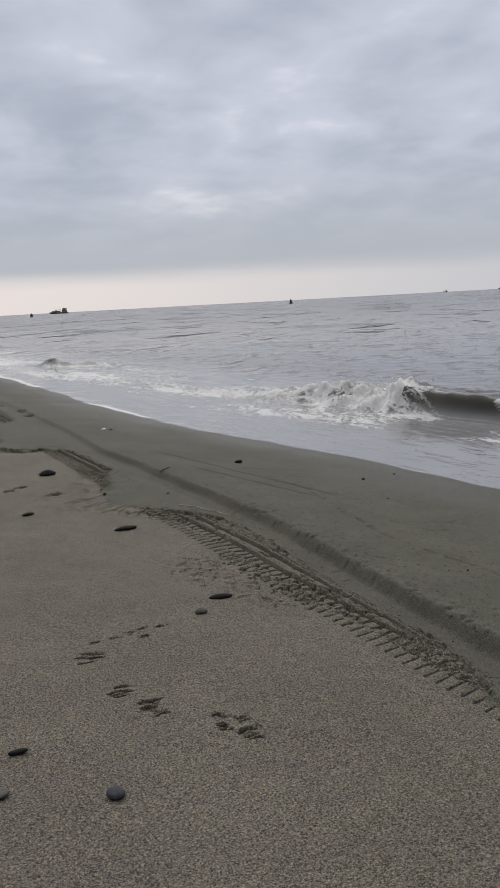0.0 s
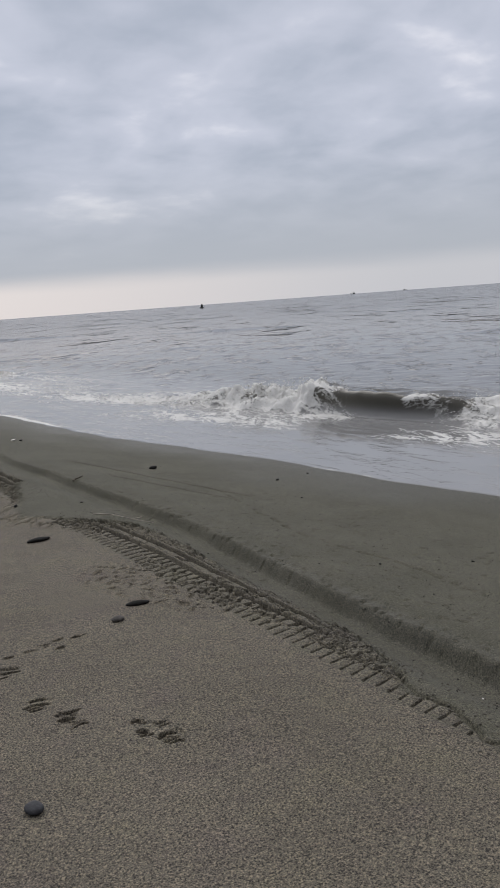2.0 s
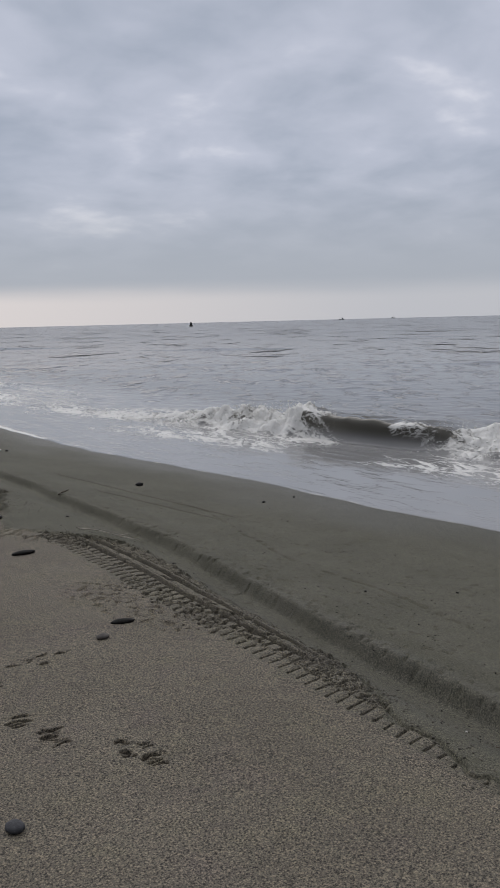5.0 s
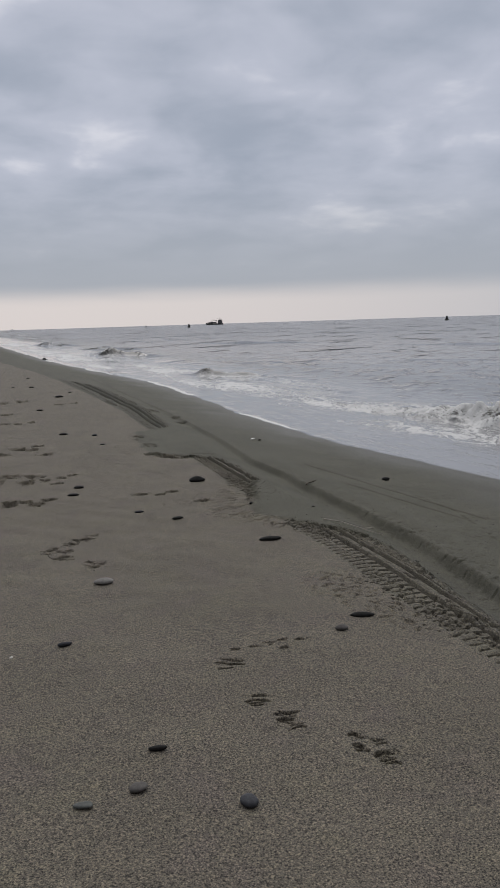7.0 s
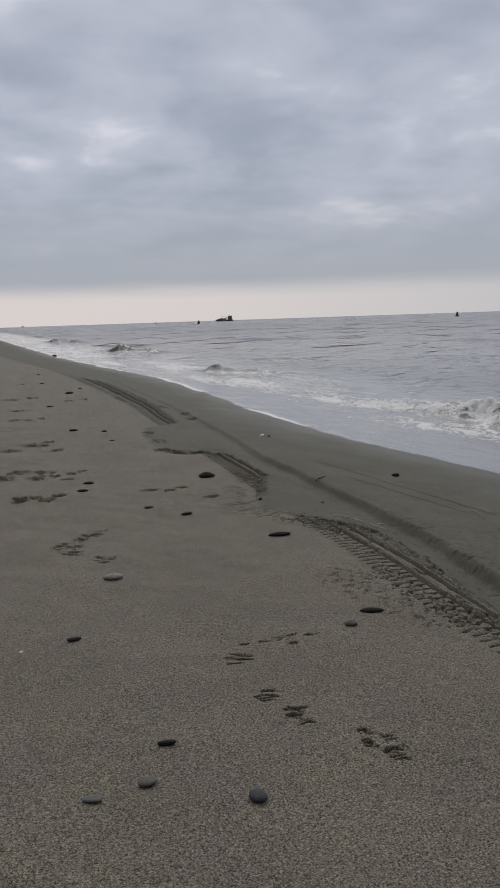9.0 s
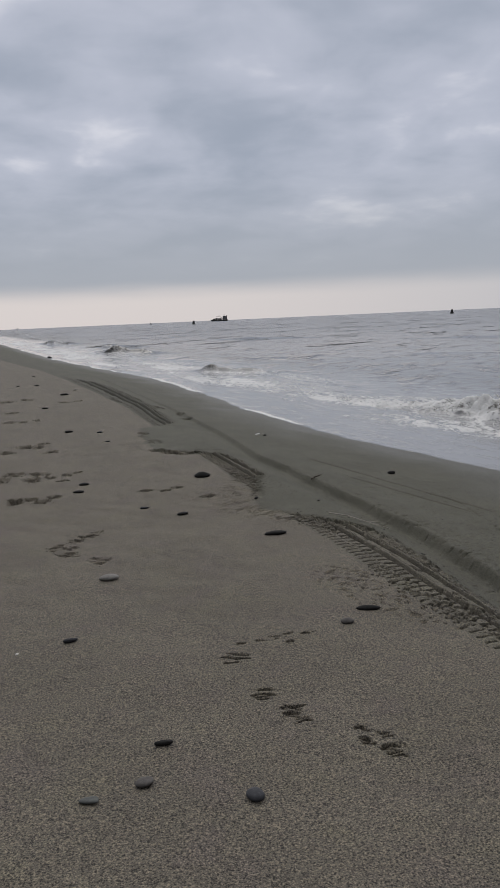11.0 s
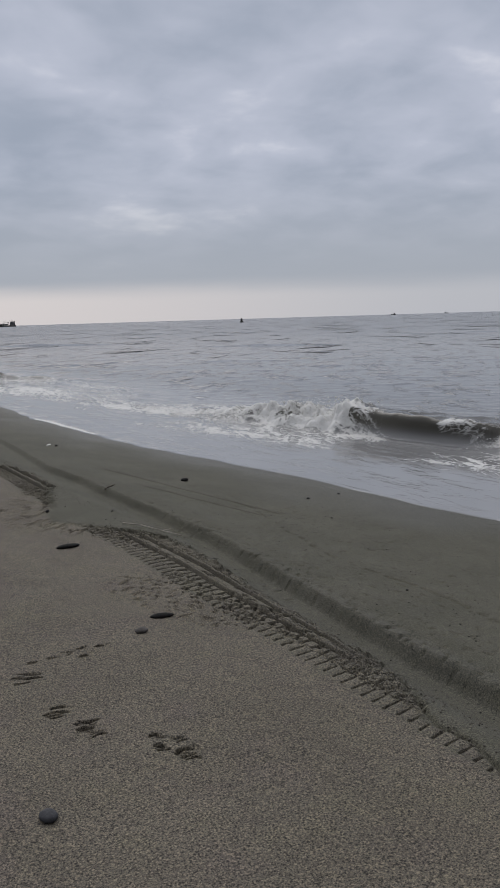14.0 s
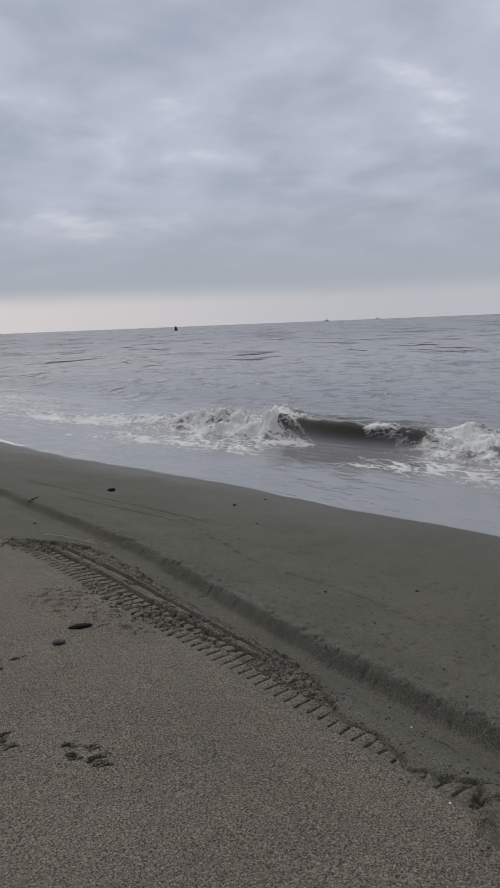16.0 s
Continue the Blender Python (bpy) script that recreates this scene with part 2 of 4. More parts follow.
def tread(x, y):
    """The tyre's print: shoulder lugs, a ladder of blocks, two long ribs and crumbled sand on the seaward side."""
    wander = 0.008 * value_noise(y * 0.9, 0 * y, 5)
    v = track_across(x, y) - wander + 0.0012 * value_noise(x * 60, y * 60, 15)
    far = step(9, 10, y)
    # lugs: narrow straight cuts that start blunt on the untouched sand and run up to the first thin rib
    q = (y - 0.15 * v - 2.811 + 0.005 * value_noise(y * 9, 0 * v, 6)) / 0.0628 + 0.5
    f, k = q - np.floor(q), np.floor(q)
    start = 0.010 + 0.012 * hash2(k, 0 * q, 2)
    stop = 0.085 + 0.030 * hash2(k, 0 * q, 3)
    half = (0.100 + 0.035 * hash2(k, 0 * q, 4)) * (1 + 0.25 * step(4, 7, y) - 0.28 * step(2.9, 2.1, y))
    cut = (1 - 0.6 * far) * groove(f, 0.5, half * (1 - 0.30 * step(start, stop, v)), 0.022) * step(start - 0.004, start + 0.004, v) * step(stop + 0.012, stop - 0.008, v)
    z = -(0.027 + 0.010 * hash2(k, 0 * q, 8)) * cut
    # sand squeezed up between the cuts
    z = z + 0.0035 * (1 - far) * groove(f, 0.0, 0.22, 0.10) * step(0.02, 0.04, v) * step(0.10, 0.085, v)
    z = z + 0.0035 * (1 - far) * groove(f, 1.0, 0.22, 0.10) * step(0.02, 0.04, v) * step(0.10, 0.085, v)
    # first thin rib, broken
    r1 = v - 0.103 - 0.004 * value_noise(y * 6, 0 * y, 19)
    whole = np.clip(0.7 + 0.7 * value_noise(y * 14, 0 * y, 9), 0, 1) * (1 - far)
    z = z + whole * (0.006 * np.exp(-((r1 / 0.006) ** 2)) - 0.010 * np.exp(-(((r1 - 0.013) / 0.006) ** 2)))
    # ladder of blocks
    q2 = (y - 0.12 * v - 3.155 + 0.009 * value_noise(y * 5, v * 5, 16)) / 0.0715 + 0.5
    f2, k2 = q2 - np.floor(q2), np.floor(q2)
    inner = step(0.112, 0.120, v) * step(0.202, 0.194, v) * (1 - 0.7 * far)
    low = 0.022 + 0.012 * hash2(k2, 0 * q2, 10)
    rung = inner * groove(f2, 0.5, (0.110 + 0.05 * hash2(k2, 0 * q2, 12)) * (1 + 0.25 * step(4, 7, y)), 0.025)
    notch = inner * groove(f2, 0.5 + 0.32 * value_noise(v * 24, k2, 13), 0.08, 0.03) * step(0.35, 0.5, hash2(k2, 0 * q2, 14))
    z = z - low * rung - 0.014 * notch - 0.004 * inner
    # two long ribs, a narrow groove on each side
    thick = 1 + 0.35 * step(5.6, 9.5, y)
    sway = 0.009 * value_noise(y * 1.7, 0 * y, 23) + 0.003 * value_noise(y * 7, 0 * y, 24)
    side_cut = 0.0 * v
    for at, tall, wide in ((0.216, 0.010, 0.0082), (0.308, 0.010, 0.0082)):
        here = (v - at - sway) / thick
        kept_rib = np.clip(0.95 + 0.35 * value_noise(y * 11, 0 * y + at * 40, 22), 0.5, 1.1)
        z = z + tall * kept_rib * step(wide + 0.004, wide - 0.004, np.abs(here))
        for side in (-1, 1):
            side_cut = np.maximum(side_cut, np.exp(-(((here - side * 0.0185) / 0.0074) ** 2)) * (0.75 + 0.25 * value_noise(y * 9, 0 * y + at * 40 + side, 25)))
    z = z - 0.026 * side_cut
    between = step(0.240, 0.250, v) * step(0.290, 0.280, v)
    chips = between * step(0.25, 0.5, value_noise(y * 15 + v * 30, v * 26 - y * 4, 28))
    z = z - 0.004 * between - 0.014 * chips
    # crumbled strip, flattened and pale, with a low rim
    wide = 1 - 0.45 * step(5.5, 6.0, y)
    rough = np.minimum(np.abs(value_noise(v * 46 * wide, y * 30, 21)), np.abs(value_noise(v * 65 * wide + y * 20, y * 48, 29)))
    strip = step(0.326, 0.340, v) * step(0.43, 0.40, v)
    patchy = step(-0.35, 0.35, value_noise(y * 2.6, v * 4, 33))
    z = z + strip * (0.006 - (0.006 + 0.016 * patchy) * step(0.26, 0.05, rough))
    z = z + 0.007 * np.exp(-(((v - 0.40 - 0.012 * value_noise(y * 5, 0 * y, 34)) / 0.010) ** 2)) * np.clip(0.6 + value_noise(y * 8, 0 * y, 35), 0, 1.2)
    # stretches where wheel and wash have broken the print up: crossing slivers and crumbs
    sliver = (y + 0.35 * v + 0.02 * value_noise(y * 7, v * 9, 36)) / 0.034
    fs, ks = sliver - np.floor(sliver), np.floor(sliver)
    shard = groove(fs, 0.5 + 0.35 * value_noise(v * 17, ks * 3.7, 37), 0.16, 0.06) * step(-0.15, 0.15, value_noise(v * 12, ks * 5.3, 38))
    messy = step(2.75, 2.3, y) * step(0.085, 0.12, v)
    messy = np.maximum(messy, 0.30 * step(5.6, 6.0, y) * step(9.2, 8.8, y) * step(0.0, 0.06, v) * step(0.24, 0.16, v))
    messy = np.maximum(messy, step(4.7, 5.1, y) * step(5.8, 5.5, y) * step(0.02, 0.06, v) * 0.55)
    broken = 0.005 - 0.024 * shard - 0.016 * step(0.16, 0.04, rough) + 0.004 * value_noise(v * 24, y * 24, 30)
    z = z * (1 - 0.8 * messy) + messy * step(0.40, 0.36, v) * broken
    # the pressed band between lugs and ribs, far along the beach
    z = z - 0.008 * far * step(0.03, 0.05, v) * step(0.12, 0.10, v)
    # shade inside cuts, rungs and side grooves, to be painted as colour
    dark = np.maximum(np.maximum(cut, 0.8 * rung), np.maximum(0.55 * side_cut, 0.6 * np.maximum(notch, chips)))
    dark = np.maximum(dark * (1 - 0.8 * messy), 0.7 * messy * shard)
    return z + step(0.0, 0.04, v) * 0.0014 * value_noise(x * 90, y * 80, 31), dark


def relief(x, y):
    """Height of the sand, and how damp it is, 0 to 1."""
    z = slope(x, y)
    w = washed(y)
    near = step(60, 25, y)
    line_at = np.where((y > 1.0) & (y < 28), np.minimum(w, inland(y) + 0.005), w)
    damp = step(-0.03, 0.04, x - line_at + 0.02 * fbm(x * 9, y * 9, 2, 41))
    # long, soft unevenness and the pocked skin of the dry sand
    z = z + 0.007 * fbm(x * 0.8, y * 0.5, 3, 11) * step(6.5, 4.0, x) * near
    z = z + (1 - damp) * near * (0.0035 * fbm(x * 7, y * 6, 3, 12) - 0.001)
    z = z + damp * near * 0.0015 * fbm(x * 5, y * 3, 3, 14) * step(5.5, 4.5, x)
    # tyre print, worn off where the wash has run over it
    kept = step(0.02, -0.04, x - w - 0.03 * fbm(x * 14, y * 14, 2, 16))
    along = np.interp(y, [1.1, 1.35, 1.6, 5.25, 5.45, 5.85, 6.05, 8.35, 8.5, 10.75, 10.95, 21.5, 24], [0, 0.45, 1.0, 1.3, 0, 0, 1.8, 1.9, 0, 0, 2.2, 2.6, 0])
    pressed, cut_shade = tread(x, y)
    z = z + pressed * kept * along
    cut_shade = cut_shade * kept * np.minimum(along, 1)
    # rubble along the wash line
    line = np.exp(-(((x - w) / 0.05) ** 2)) * step(22, 12, y)
    z = z + line * (0.018 - 0.006 * step(7, 9, y)) * fbm(x * (30 - 20 * step(5, 6.5, y)), y * 26, 2, 17, 0.6) * np.clip(0.6 + value_noise(y * 1.7, 0 * y, 18), 0.1, 1.2)
    z = z - 0.018 * np.exp(-(((x - w - 0.005 - 0.01 * value_noise(y * 20, 0 * y, 39)) / 0.012) ** 2)) * step(1.15, 1.35, y) * step(2.45, 2.25, y)
    pock = np.exp(-(((x - w + 0.16) / 0.16) ** 2)) * step(-0.1, 0.4, value_noise(x * 2.5, y * 1.3, 19)) * step(16, 8, y)
    z = z - pock * (0.015 - 0.004 * step(6, 8, y)) * step(0.22, 0.5, fbm(x * (30 - 20 * step(5, 6.5, y)), y * 24, 2, 20, 0.6))
    field = step(0.15, 0.5, fbm(x * 1.6, y * 1.1, 2, 34)) * step(1.0, 1.4, x) * step(w - 0.05, w - 0.12, x) * step(2.6, 3.0, y) * step(7, 5.5, y)
    z = z - field * 0.013 * step(0.40, 0.58, value_noise(x * 46, y * 38, 36))
    # smoothed rut with its steep seaward bank
    wall = rut_wall(y) + 0.010 * value_noise(y * 2.6, 0 * y, 23)
    deep = np.interp(y, [-3, 0.5, 5, 9, 16, 30], [0.095, 0.098, 0.076, 0.050, 0.02, 0])
    z = z - deep * step(wall - 0.34, wall - 0.05, x) * step(wall + 0.07, wall - 0.01, x)
    bank = np.exp(-(((x - wall - 0.07) / 0.07) ** 2)) * step(14, 6, y)
    z = z + bank * 0.007 * np.minimum(fbm(x * 20, y * 17, 2, 24, 0.5), 0.25)
    z = z - bank * 0.016 * step(0.66, 0.80, value_noise(x * 40, y * 36, 25)) * step(8, 5, y)
    z = z + 0.012 * np.exp(-(((x - wall - 0.26) / 0.12) ** 2)) * step(14, 8, y)
    # faint drag lines
    for (xa, ya), (xb, yb) in (((3.02, 8.0), (3.62, 5.4)), ((3.0, 6.9), (3.42, 5.3))):
        s = (y - ya) / (yb - ya)
        off = x - (xa + (xb - xa) * s) - 0.01 * value_noise(y * 6, 0 * y, 26)
        z = z - 0.016 * np.exp(-((off / 0.013) ** 2)) * step(-0.02, 0.05, s) * step(1.02, 0.95, s)
    mark = np.interp(y, SWASH_Y, SWASH_X) + 0.02 * value_noise(y * 4, 0 * y, 37)
    z = z - 0.014 * np.exp(-(((x - mark) / 0.012) ** 2)) * step(-0.2, 0.3, value_noise(y * 17, 0 * y, 38)) * step(2.2, 2.6, y) * step(7, 6, y)
    spots = step(0.72, 0.85, value_noise(x * 38, y * 30, 27)) * step(2.2, 2.4, x) * step(4.6, 3.8, x) * step(9, 6, y)
    z = z - 0.007 * spots
    v = track_across(x, y)
    on_track = kept * np.minimum(along, 1) * step(0.005, 0.03, v) * step(0.45, 0.40, v)
    damp = damp * (1 - 0.60 * on_track * step(10, 8.5, y))
    # painted shade: over the whole print far along the beach, and in its cuts
    print_shade = np.maximum(0.45 * on_track * step(8.5, 10, y), 1.6 * cut_shade)
    for cx, cy, rx, ry, turn, deep in PRINTS:
        m = (np.abs(x - cx) < 3 * max(rx, ry)) & (np.abs(y - cy) < 3 * max(rx, ry))
        if not m.any():
            continue
        dx, dy = x[m] - cx, y[m] - cy
        c, s = math.cos(radians(turn)), math.sin(radians(turn))
        close = cy < 6
        grow = max(1.0, cy / 4)
        rate = 24 if close else 9
        n = fbm(x[m] * rate * 0.75, y[m] * rate * (1.0 if close else 2.0), 2, 51, 0.5)
        r = np.hypot((c * dx + s * dy) / rx, (c * dy - s * dx) / ry) + 0.30 * n
        deep = deep * (1.35 if close else 3.2)
        z[m] += -deep * step(1.0, 0.70, r) * (0.30 + 0.12 * n)
        # crusts of sand broken into short crescents
        rnd = random.Random(int(cx * 1000) * 7 + int(cy * 1000))
        layers = 2 if ry < 0.02 else 3 if max(rx, ry) < 0.04 else 4 if close and cy < 4.5 else 9
        short = 1.0 if layers < 9 else 0.55
        for j in range(layers):
            ax, ay = cx + rx * rnd.uniform(-0.45, 0.45) / short, cy + ry * (1.9 * (j + 0.5) / layers - 0.95 + rnd.uniform(-0.12, 0.12))
            tilt, long = radians(rnd.uniform(-34, -4)), rx * short * rnd.uniform(0.45, 1.0)
            arch, force = rnd.uniform(-0.4, 0.7) / rx, rnd.uniform(0.4, 1.3)
            ct, st = math.cos(tilt), math.sin(tilt)
            u = ct * (x[m] - ax) + st * (y[m] - ay)
            w = ct * (y[m] - ay) - st * (x[m] - ax) + arch * u * u + 0.003 * grow * n
            span = step(long, long * 0.6, np.abs(u))
            slit = span * np.exp(-((w / (0.0050 * grow)) ** 2))
            z[m] += -deep * force * slit + 0.10 * deep * force * span * np.exp(-(((w - 0.012 * grow) / (0.006 * grow)) ** 2))
            # shade put into the colour of the slits, and of far prints' hollows
            print_shade[m] = np.maximum(print_shade[m], min(1.3, 110 * deep) * force * slit)
        print_shade[m] = np.maximum(print_shade[m], (0.0 if close else 0.28) * step(1.1, 0.7, r))
    return z, damp, print_shade, on_track


def sand_height(x, y):
    return float(relief(np.array([float(x)]), np.array([float(y)]))[0][0])


def spread(start, stop, first, grow, most):
    """Places from start to stop whose steps grow."""
    out, at, s = [start], start, first
    while at < stop:
        at += s
        s = min(s * grow, most)
        out.append(at)
    out[-1] = stop
    return out


def grid_mesh(name, xs, ys, place):
    """A sheet over xs, ys; place gives x, y, z arrays and a dict of vertex values."""
    gx, gy = np.meshgrid(np.array(xs), np.array(ys))
    x, y, z, values = place(gx.ravel(), gy.ravel())
    nx, ny = len(xs), len(ys)
    me = bpy.data.meshes.new(name)
    i = (np.arange(ny - 1)[:, None] * nx + np.arange(nx - 1)[None, :]).ravel()
    faces = np.stack([i, i + 1, i + 1 + nx, i + nx], 1)
    me.vertices.add(nx * ny)
    me.vertices.foreach_set("co", np.stack([x, y, z], 1).astype(np.float32).ravel())
    me.loops.add(faces.size)
    me.loops.foreach_set("vertex_index", faces.astype(np.int32).ravel())
    me.polygons.add(len(faces))
    me.polygons.foreach_set("loop_start", np.arange(0, faces.size, 4, dtype=np.int32))
    me.polygons.foreach_set("use_smooth", np.ones(len(faces), dtype=bool))
    me.update(calc_edges=True)
    for key, v in values.items():
        me.attributes.new(key, "FLOAT", "POINT").data.foreach_set("value", np.asarray(v, np.float32))
    return me


# ---- materials ----
def material(name):
    m = bpy.data.materials.new(name)
    m.use_nodes = True
    gr = Graph(m.node_tree)
    return m, gr, m.node_tree.nodes["Principled BSDF"], gr.node("ShaderNodeTexCoord").outputs["Object"]


def bumped(gr, bsdf, height, strength, distance):
    n = gr.node("ShaderNodeBump")
    n.inputs["Strength"].default_value, n.inputs["Distance"].default_value = strength, distance
    gr.put(n.inputs["Height"], height)
    gr.put(bsdf.inputs["Normal"], n.outputs[0])
    return n


def sand_material():
    m, gr, b, co = material("sand")
    damp, print_shade, soaked = gr.attr("damp"), gr.attr("print_shade"), gr.attr("soaked")
    grain = gr.noise(co, 200, 2.0, 0.6)
    fine = gr.voronoi(co, 260, "F1", "Color")
    fine_v = gr.split(fine)[0]
    patch = gr.noise(co, 1.7, 4.0, 0.55)
    blotch = gr.noise(co, 9.0, 3.0, 0.5)
    dry = gr.mix(gr.range(patch, 0.32, 0.68), (0.120, 0.105, 0.079), (0.143, 0.125, 0.096))
    dry = gr.mix(gr.math("MULTIPLY", gr.range(blotch, 0.45, 0.75), 0.35), dry, (0.126, 0.116, 0.089))
    wet = gr.mix(gr.range(patch, 0.35, 0.65), (0.0785, 0.0755, 0.056), (0.0965, 0.0918, 0.069))
    wet = gr.mix(gr.math("MULTIPLY", gr.range(blotch, 0.4, 0.7), 0.4), wet, (0.080, 0.079, 0.054))
    tint = gr.noise(co, 3.4, 3.0, 0.6)
    dry = gr.mix(gr.range(tint, 0.50, 0.70, 0.0, 0.55), dry, (0.136, 0.122, 0.084))
    dry = gr.mix(gr.range(tint, 0.48, 0.30, 0.0, 0.45), dry, (0.136, 0.112, 0.098))
    colour = gr.mix(damp, dry, wet)
    colour = gr.mix(gr.math("MULTIPLY", soaked, 0.8), colour, (0.066, 0.0635, 0.0515))
    # paints the shade of cuts and prints as a darker sand colour
    colour = gr.mix(gr.math("MULTIPLY", print_shade, 0.50), colour, (0.042, 0.038, 0.030))
    # single grains, light and dark
    coarse = gr.noise(co, 125, 2.0, 0.6)
    spread_grain = gr.math("ADD", gr.math("MULTIPLY", gr.range(grain, 0.30, 0.70, 0.0, 1.0, False), 0.48), gr.math("ADD", gr.math("MULTIPLY", fine_v, 0.14), gr.math("MULTIPLY", gr.range(coarse, 0.32, 0.68, 0.0, 1.0, False), 0.38)))
    amount = gr.range(damp, 0.0, 1.0, 0.95, 0.66)
    dark = gr.mix(gr.math("MULTIPLY", gr.range(spread_grain, 0.52, 0.25), amount), colour, gr.mix(1.0, colour, (0.16, 0.16, 0.17), "MULTIPLY"))
    light = gr.mix(gr.math("MULTIPLY", gr.range(spread_grain, 0.54, 0.80), amount), dark, gr.mix(1.0, dark, (2.25, 2.16, 2.0), "MULTIPLY"))
    gr.put(b.inputs["Base Color"], light)
    gr.put(b.inputs["Roughness"], gr.mix(soaked, gr.mix(damp, (0.82,) * 3, (0.80,) * 3), (0.5,) * 3))
    gr.put(b.inputs["Specular IOR Level"], gr.range(damp, 0, 1, 0.36, 0.22))
    bump = gr.math("ADD", gr.math("MULTIPLY", grain, 0.7), gr.math("MULTIPLY", gr.noise(co, 70, 3.0, 0.6), 0.8))
    bump = gr.math("MULTIPLY", bump, gr.math("MULTIPLY", gr.range(damp, 0, 1, 1.0, 0.50), gr.range(gr.math("MAXIMUM", gr.attr("pressed"), print_shade), 0, 1, 1.0, 0.30)))
    bumped(gr, b, bump, 1.0, 0.0068)
    return m


def water_material():
    m, gr, b, co = material("sea_water")
    foam, film, rough = gr.attr("foam"), gr.attr("film"), gr.attr("chop")
    x, y, z = gr.split(co)
    long_co = gr.combine(x, gr.math("MULTIPLY", y, 0.45), 0.0)
    across, along = gr.math("ADD", gr.math("MULTIPLY", x, 0.6), gr.math("MULTIPLY", y, 0.8)), gr.math("SUBTRACT", gr.math("MULTIPLY", x, 0.8), gr.math("MULTIPLY", y, 0.6))
    far_co = gr.combine(gr.math("MULTIPLY", across, 0.62), gr.math("MULTIPLY", along, 1.5), 0.0)
    # torn lace of foam
    warp = gr.noise(co, 3.0, 3.0, 0.6)
    lace_co = gr.vmath("ADD", gr.combine(x, gr.math("MULTIPLY", y, 0.45), z), gr.combine(gr.math("MULTIPLY", warp, 0.35), gr.math("MULTIPLY", warp, 0.25), 0.0))
    vein = gr.math("ABSOLUTE", gr.math("SUBTRACT", gr.noise(lace_co, 2.4, 4.0, 0.6, 0.6), 0.5))
    vein2 = gr.math("ABSOLUTE", gr.math("SUBTRACT", gr.noise(gr.vmath("ADD", lace_co, (5.0, 9.0, 2.0)), 6.5, 4.0, 0.6, 0.5), 0.5))
    web = gr.math("MINIMUM", vein, gr.math("ADD", gr.math("MULTIPLY", vein2, 1.2), 0.012))
    torn = gr.noise(co, 14.0, 4.0, 0.65)
    limit = gr.math("MULTIPLY", foam, gr.math("ADD", 0.0, gr.math("MULTIPLY", torn, 0.20)))
    lace = gr.range(gr.math("SUBTRACT", limit, web), -0.02, 0.045)
    lace = gr.math("MULTIPLY", lace, gr.range(foam, 0.02, 0.15))
    solid = gr.range(gr.math("ADD", foam, gr.math("MULTIPLY", gr.math("SUBTRACT", torn, 0.5), 0.9)), 0.72, 0.95)
    white = gr.math("MAXIMUM", gr.math("MAXIMUM", lace, solid), gr.range(gr.attr("rim"), 0.35, 0.6))
    deep = gr.mix(gr.noise(co, 0.35, 3.0), (0.116, 0.115, 0.118), (0.142, 0.141, 0.144))
    deep = gr.mix(gr.range(x, 7.0, 14.0, 0.85, 0.0), deep, (0.078, 0.072, 0.054))
    body = gr.mix(film, deep, (0.25, 0.25, 0.248))
    froth = gr.mix(gr.noise(co, 22, 3.0, 0.6), (0.56, 0.55, 0.51), (0.80, 0.80, 0.79))
    gr.put(b.inputs["Base Color"], gr.mix(white, body, froth))
    far_rough = gr.range(gr.math("ADD", x, y), 30.0, 160.0, 0.12, 0.17)
    gr.put(b.inputs["Roughness"], gr.mix(white, gr.mix(film, gr.combine(far_rough, far_rough, far_rough), (0.07,) * 3), (0.75,) * 3))
    b.inputs["IOR"].default_value = 1.33
    dash = gr.range(gr.noise(far_co, 0.55, 3.0, 0.55), 0.57, 0.85, 0.0, 1.0, False)
    dash2 = gr.range(gr.noise(gr.vmath("ADD", far_co, (31.0, 17.0, 0.0)), 1.7, 3.0, 0.55), 0.57, 0.85, 0.0, 1.0, False)
    dash3 = gr.range(gr.noise(gr.vmath("ADD", far_co, (11.0, 57.0, 0.0)), 0.17, 3.0, 0.55), 0.57, 0.85, 0.0, 1.0, False)
    ripple = gr.math("ADD", gr.math("MULTIPLY", gr.noise(long_co, 2.6, 3.0, 0.5), 0.12), gr.math("ADD", gr.math("ADD", gr.math("MULTIPLY", dash, 5.5), gr.math("MULTIPLY", dash3, gr.range(gr.math("ADD", x, y), 30.0, 90.0, 0.0, 64.0))), gr.math("MULTIPLY", dash2, 2.4)))
    dash4 = gr.range(gr.noise(gr.vmath("ADD", far_co, (71.0, 23.0, 0.0)), 0.06, 3.0, 0.6), 0.56, 0.85, 0.0, 1.0, False)
    ripple = gr.math("ADD", ripple, gr.math("MULTIPLY", dash4, gr.range(gr.math("ADD", x, y), 90.0, 260.0, 0.0, 220.0)))
    ripple = gr.math("MULTIPLY", ripple, rough)
    ripple = gr.math("ADD", ripple, gr.math("MULTIPLY", gr.math("MULTIPLY", white, torn), 0.12))
    drain = gr.range(gr.noise(gr.combine(gr.math("MULTIPLY", x, 2.2), gr.math("MULTIPLY", y, 0.8), 3.0), 2.2, 4.0, 0.6, 0.4), 0.50, 0.80, 0.0, 1.0, False)
    ripple = gr.math("ADD", ripple, gr.math("MULTIPLY", gr.math("MULTIPLY", film, drain), 0.07))
    bumped(gr, b, ripple, 1.0, 0.10)
    return m


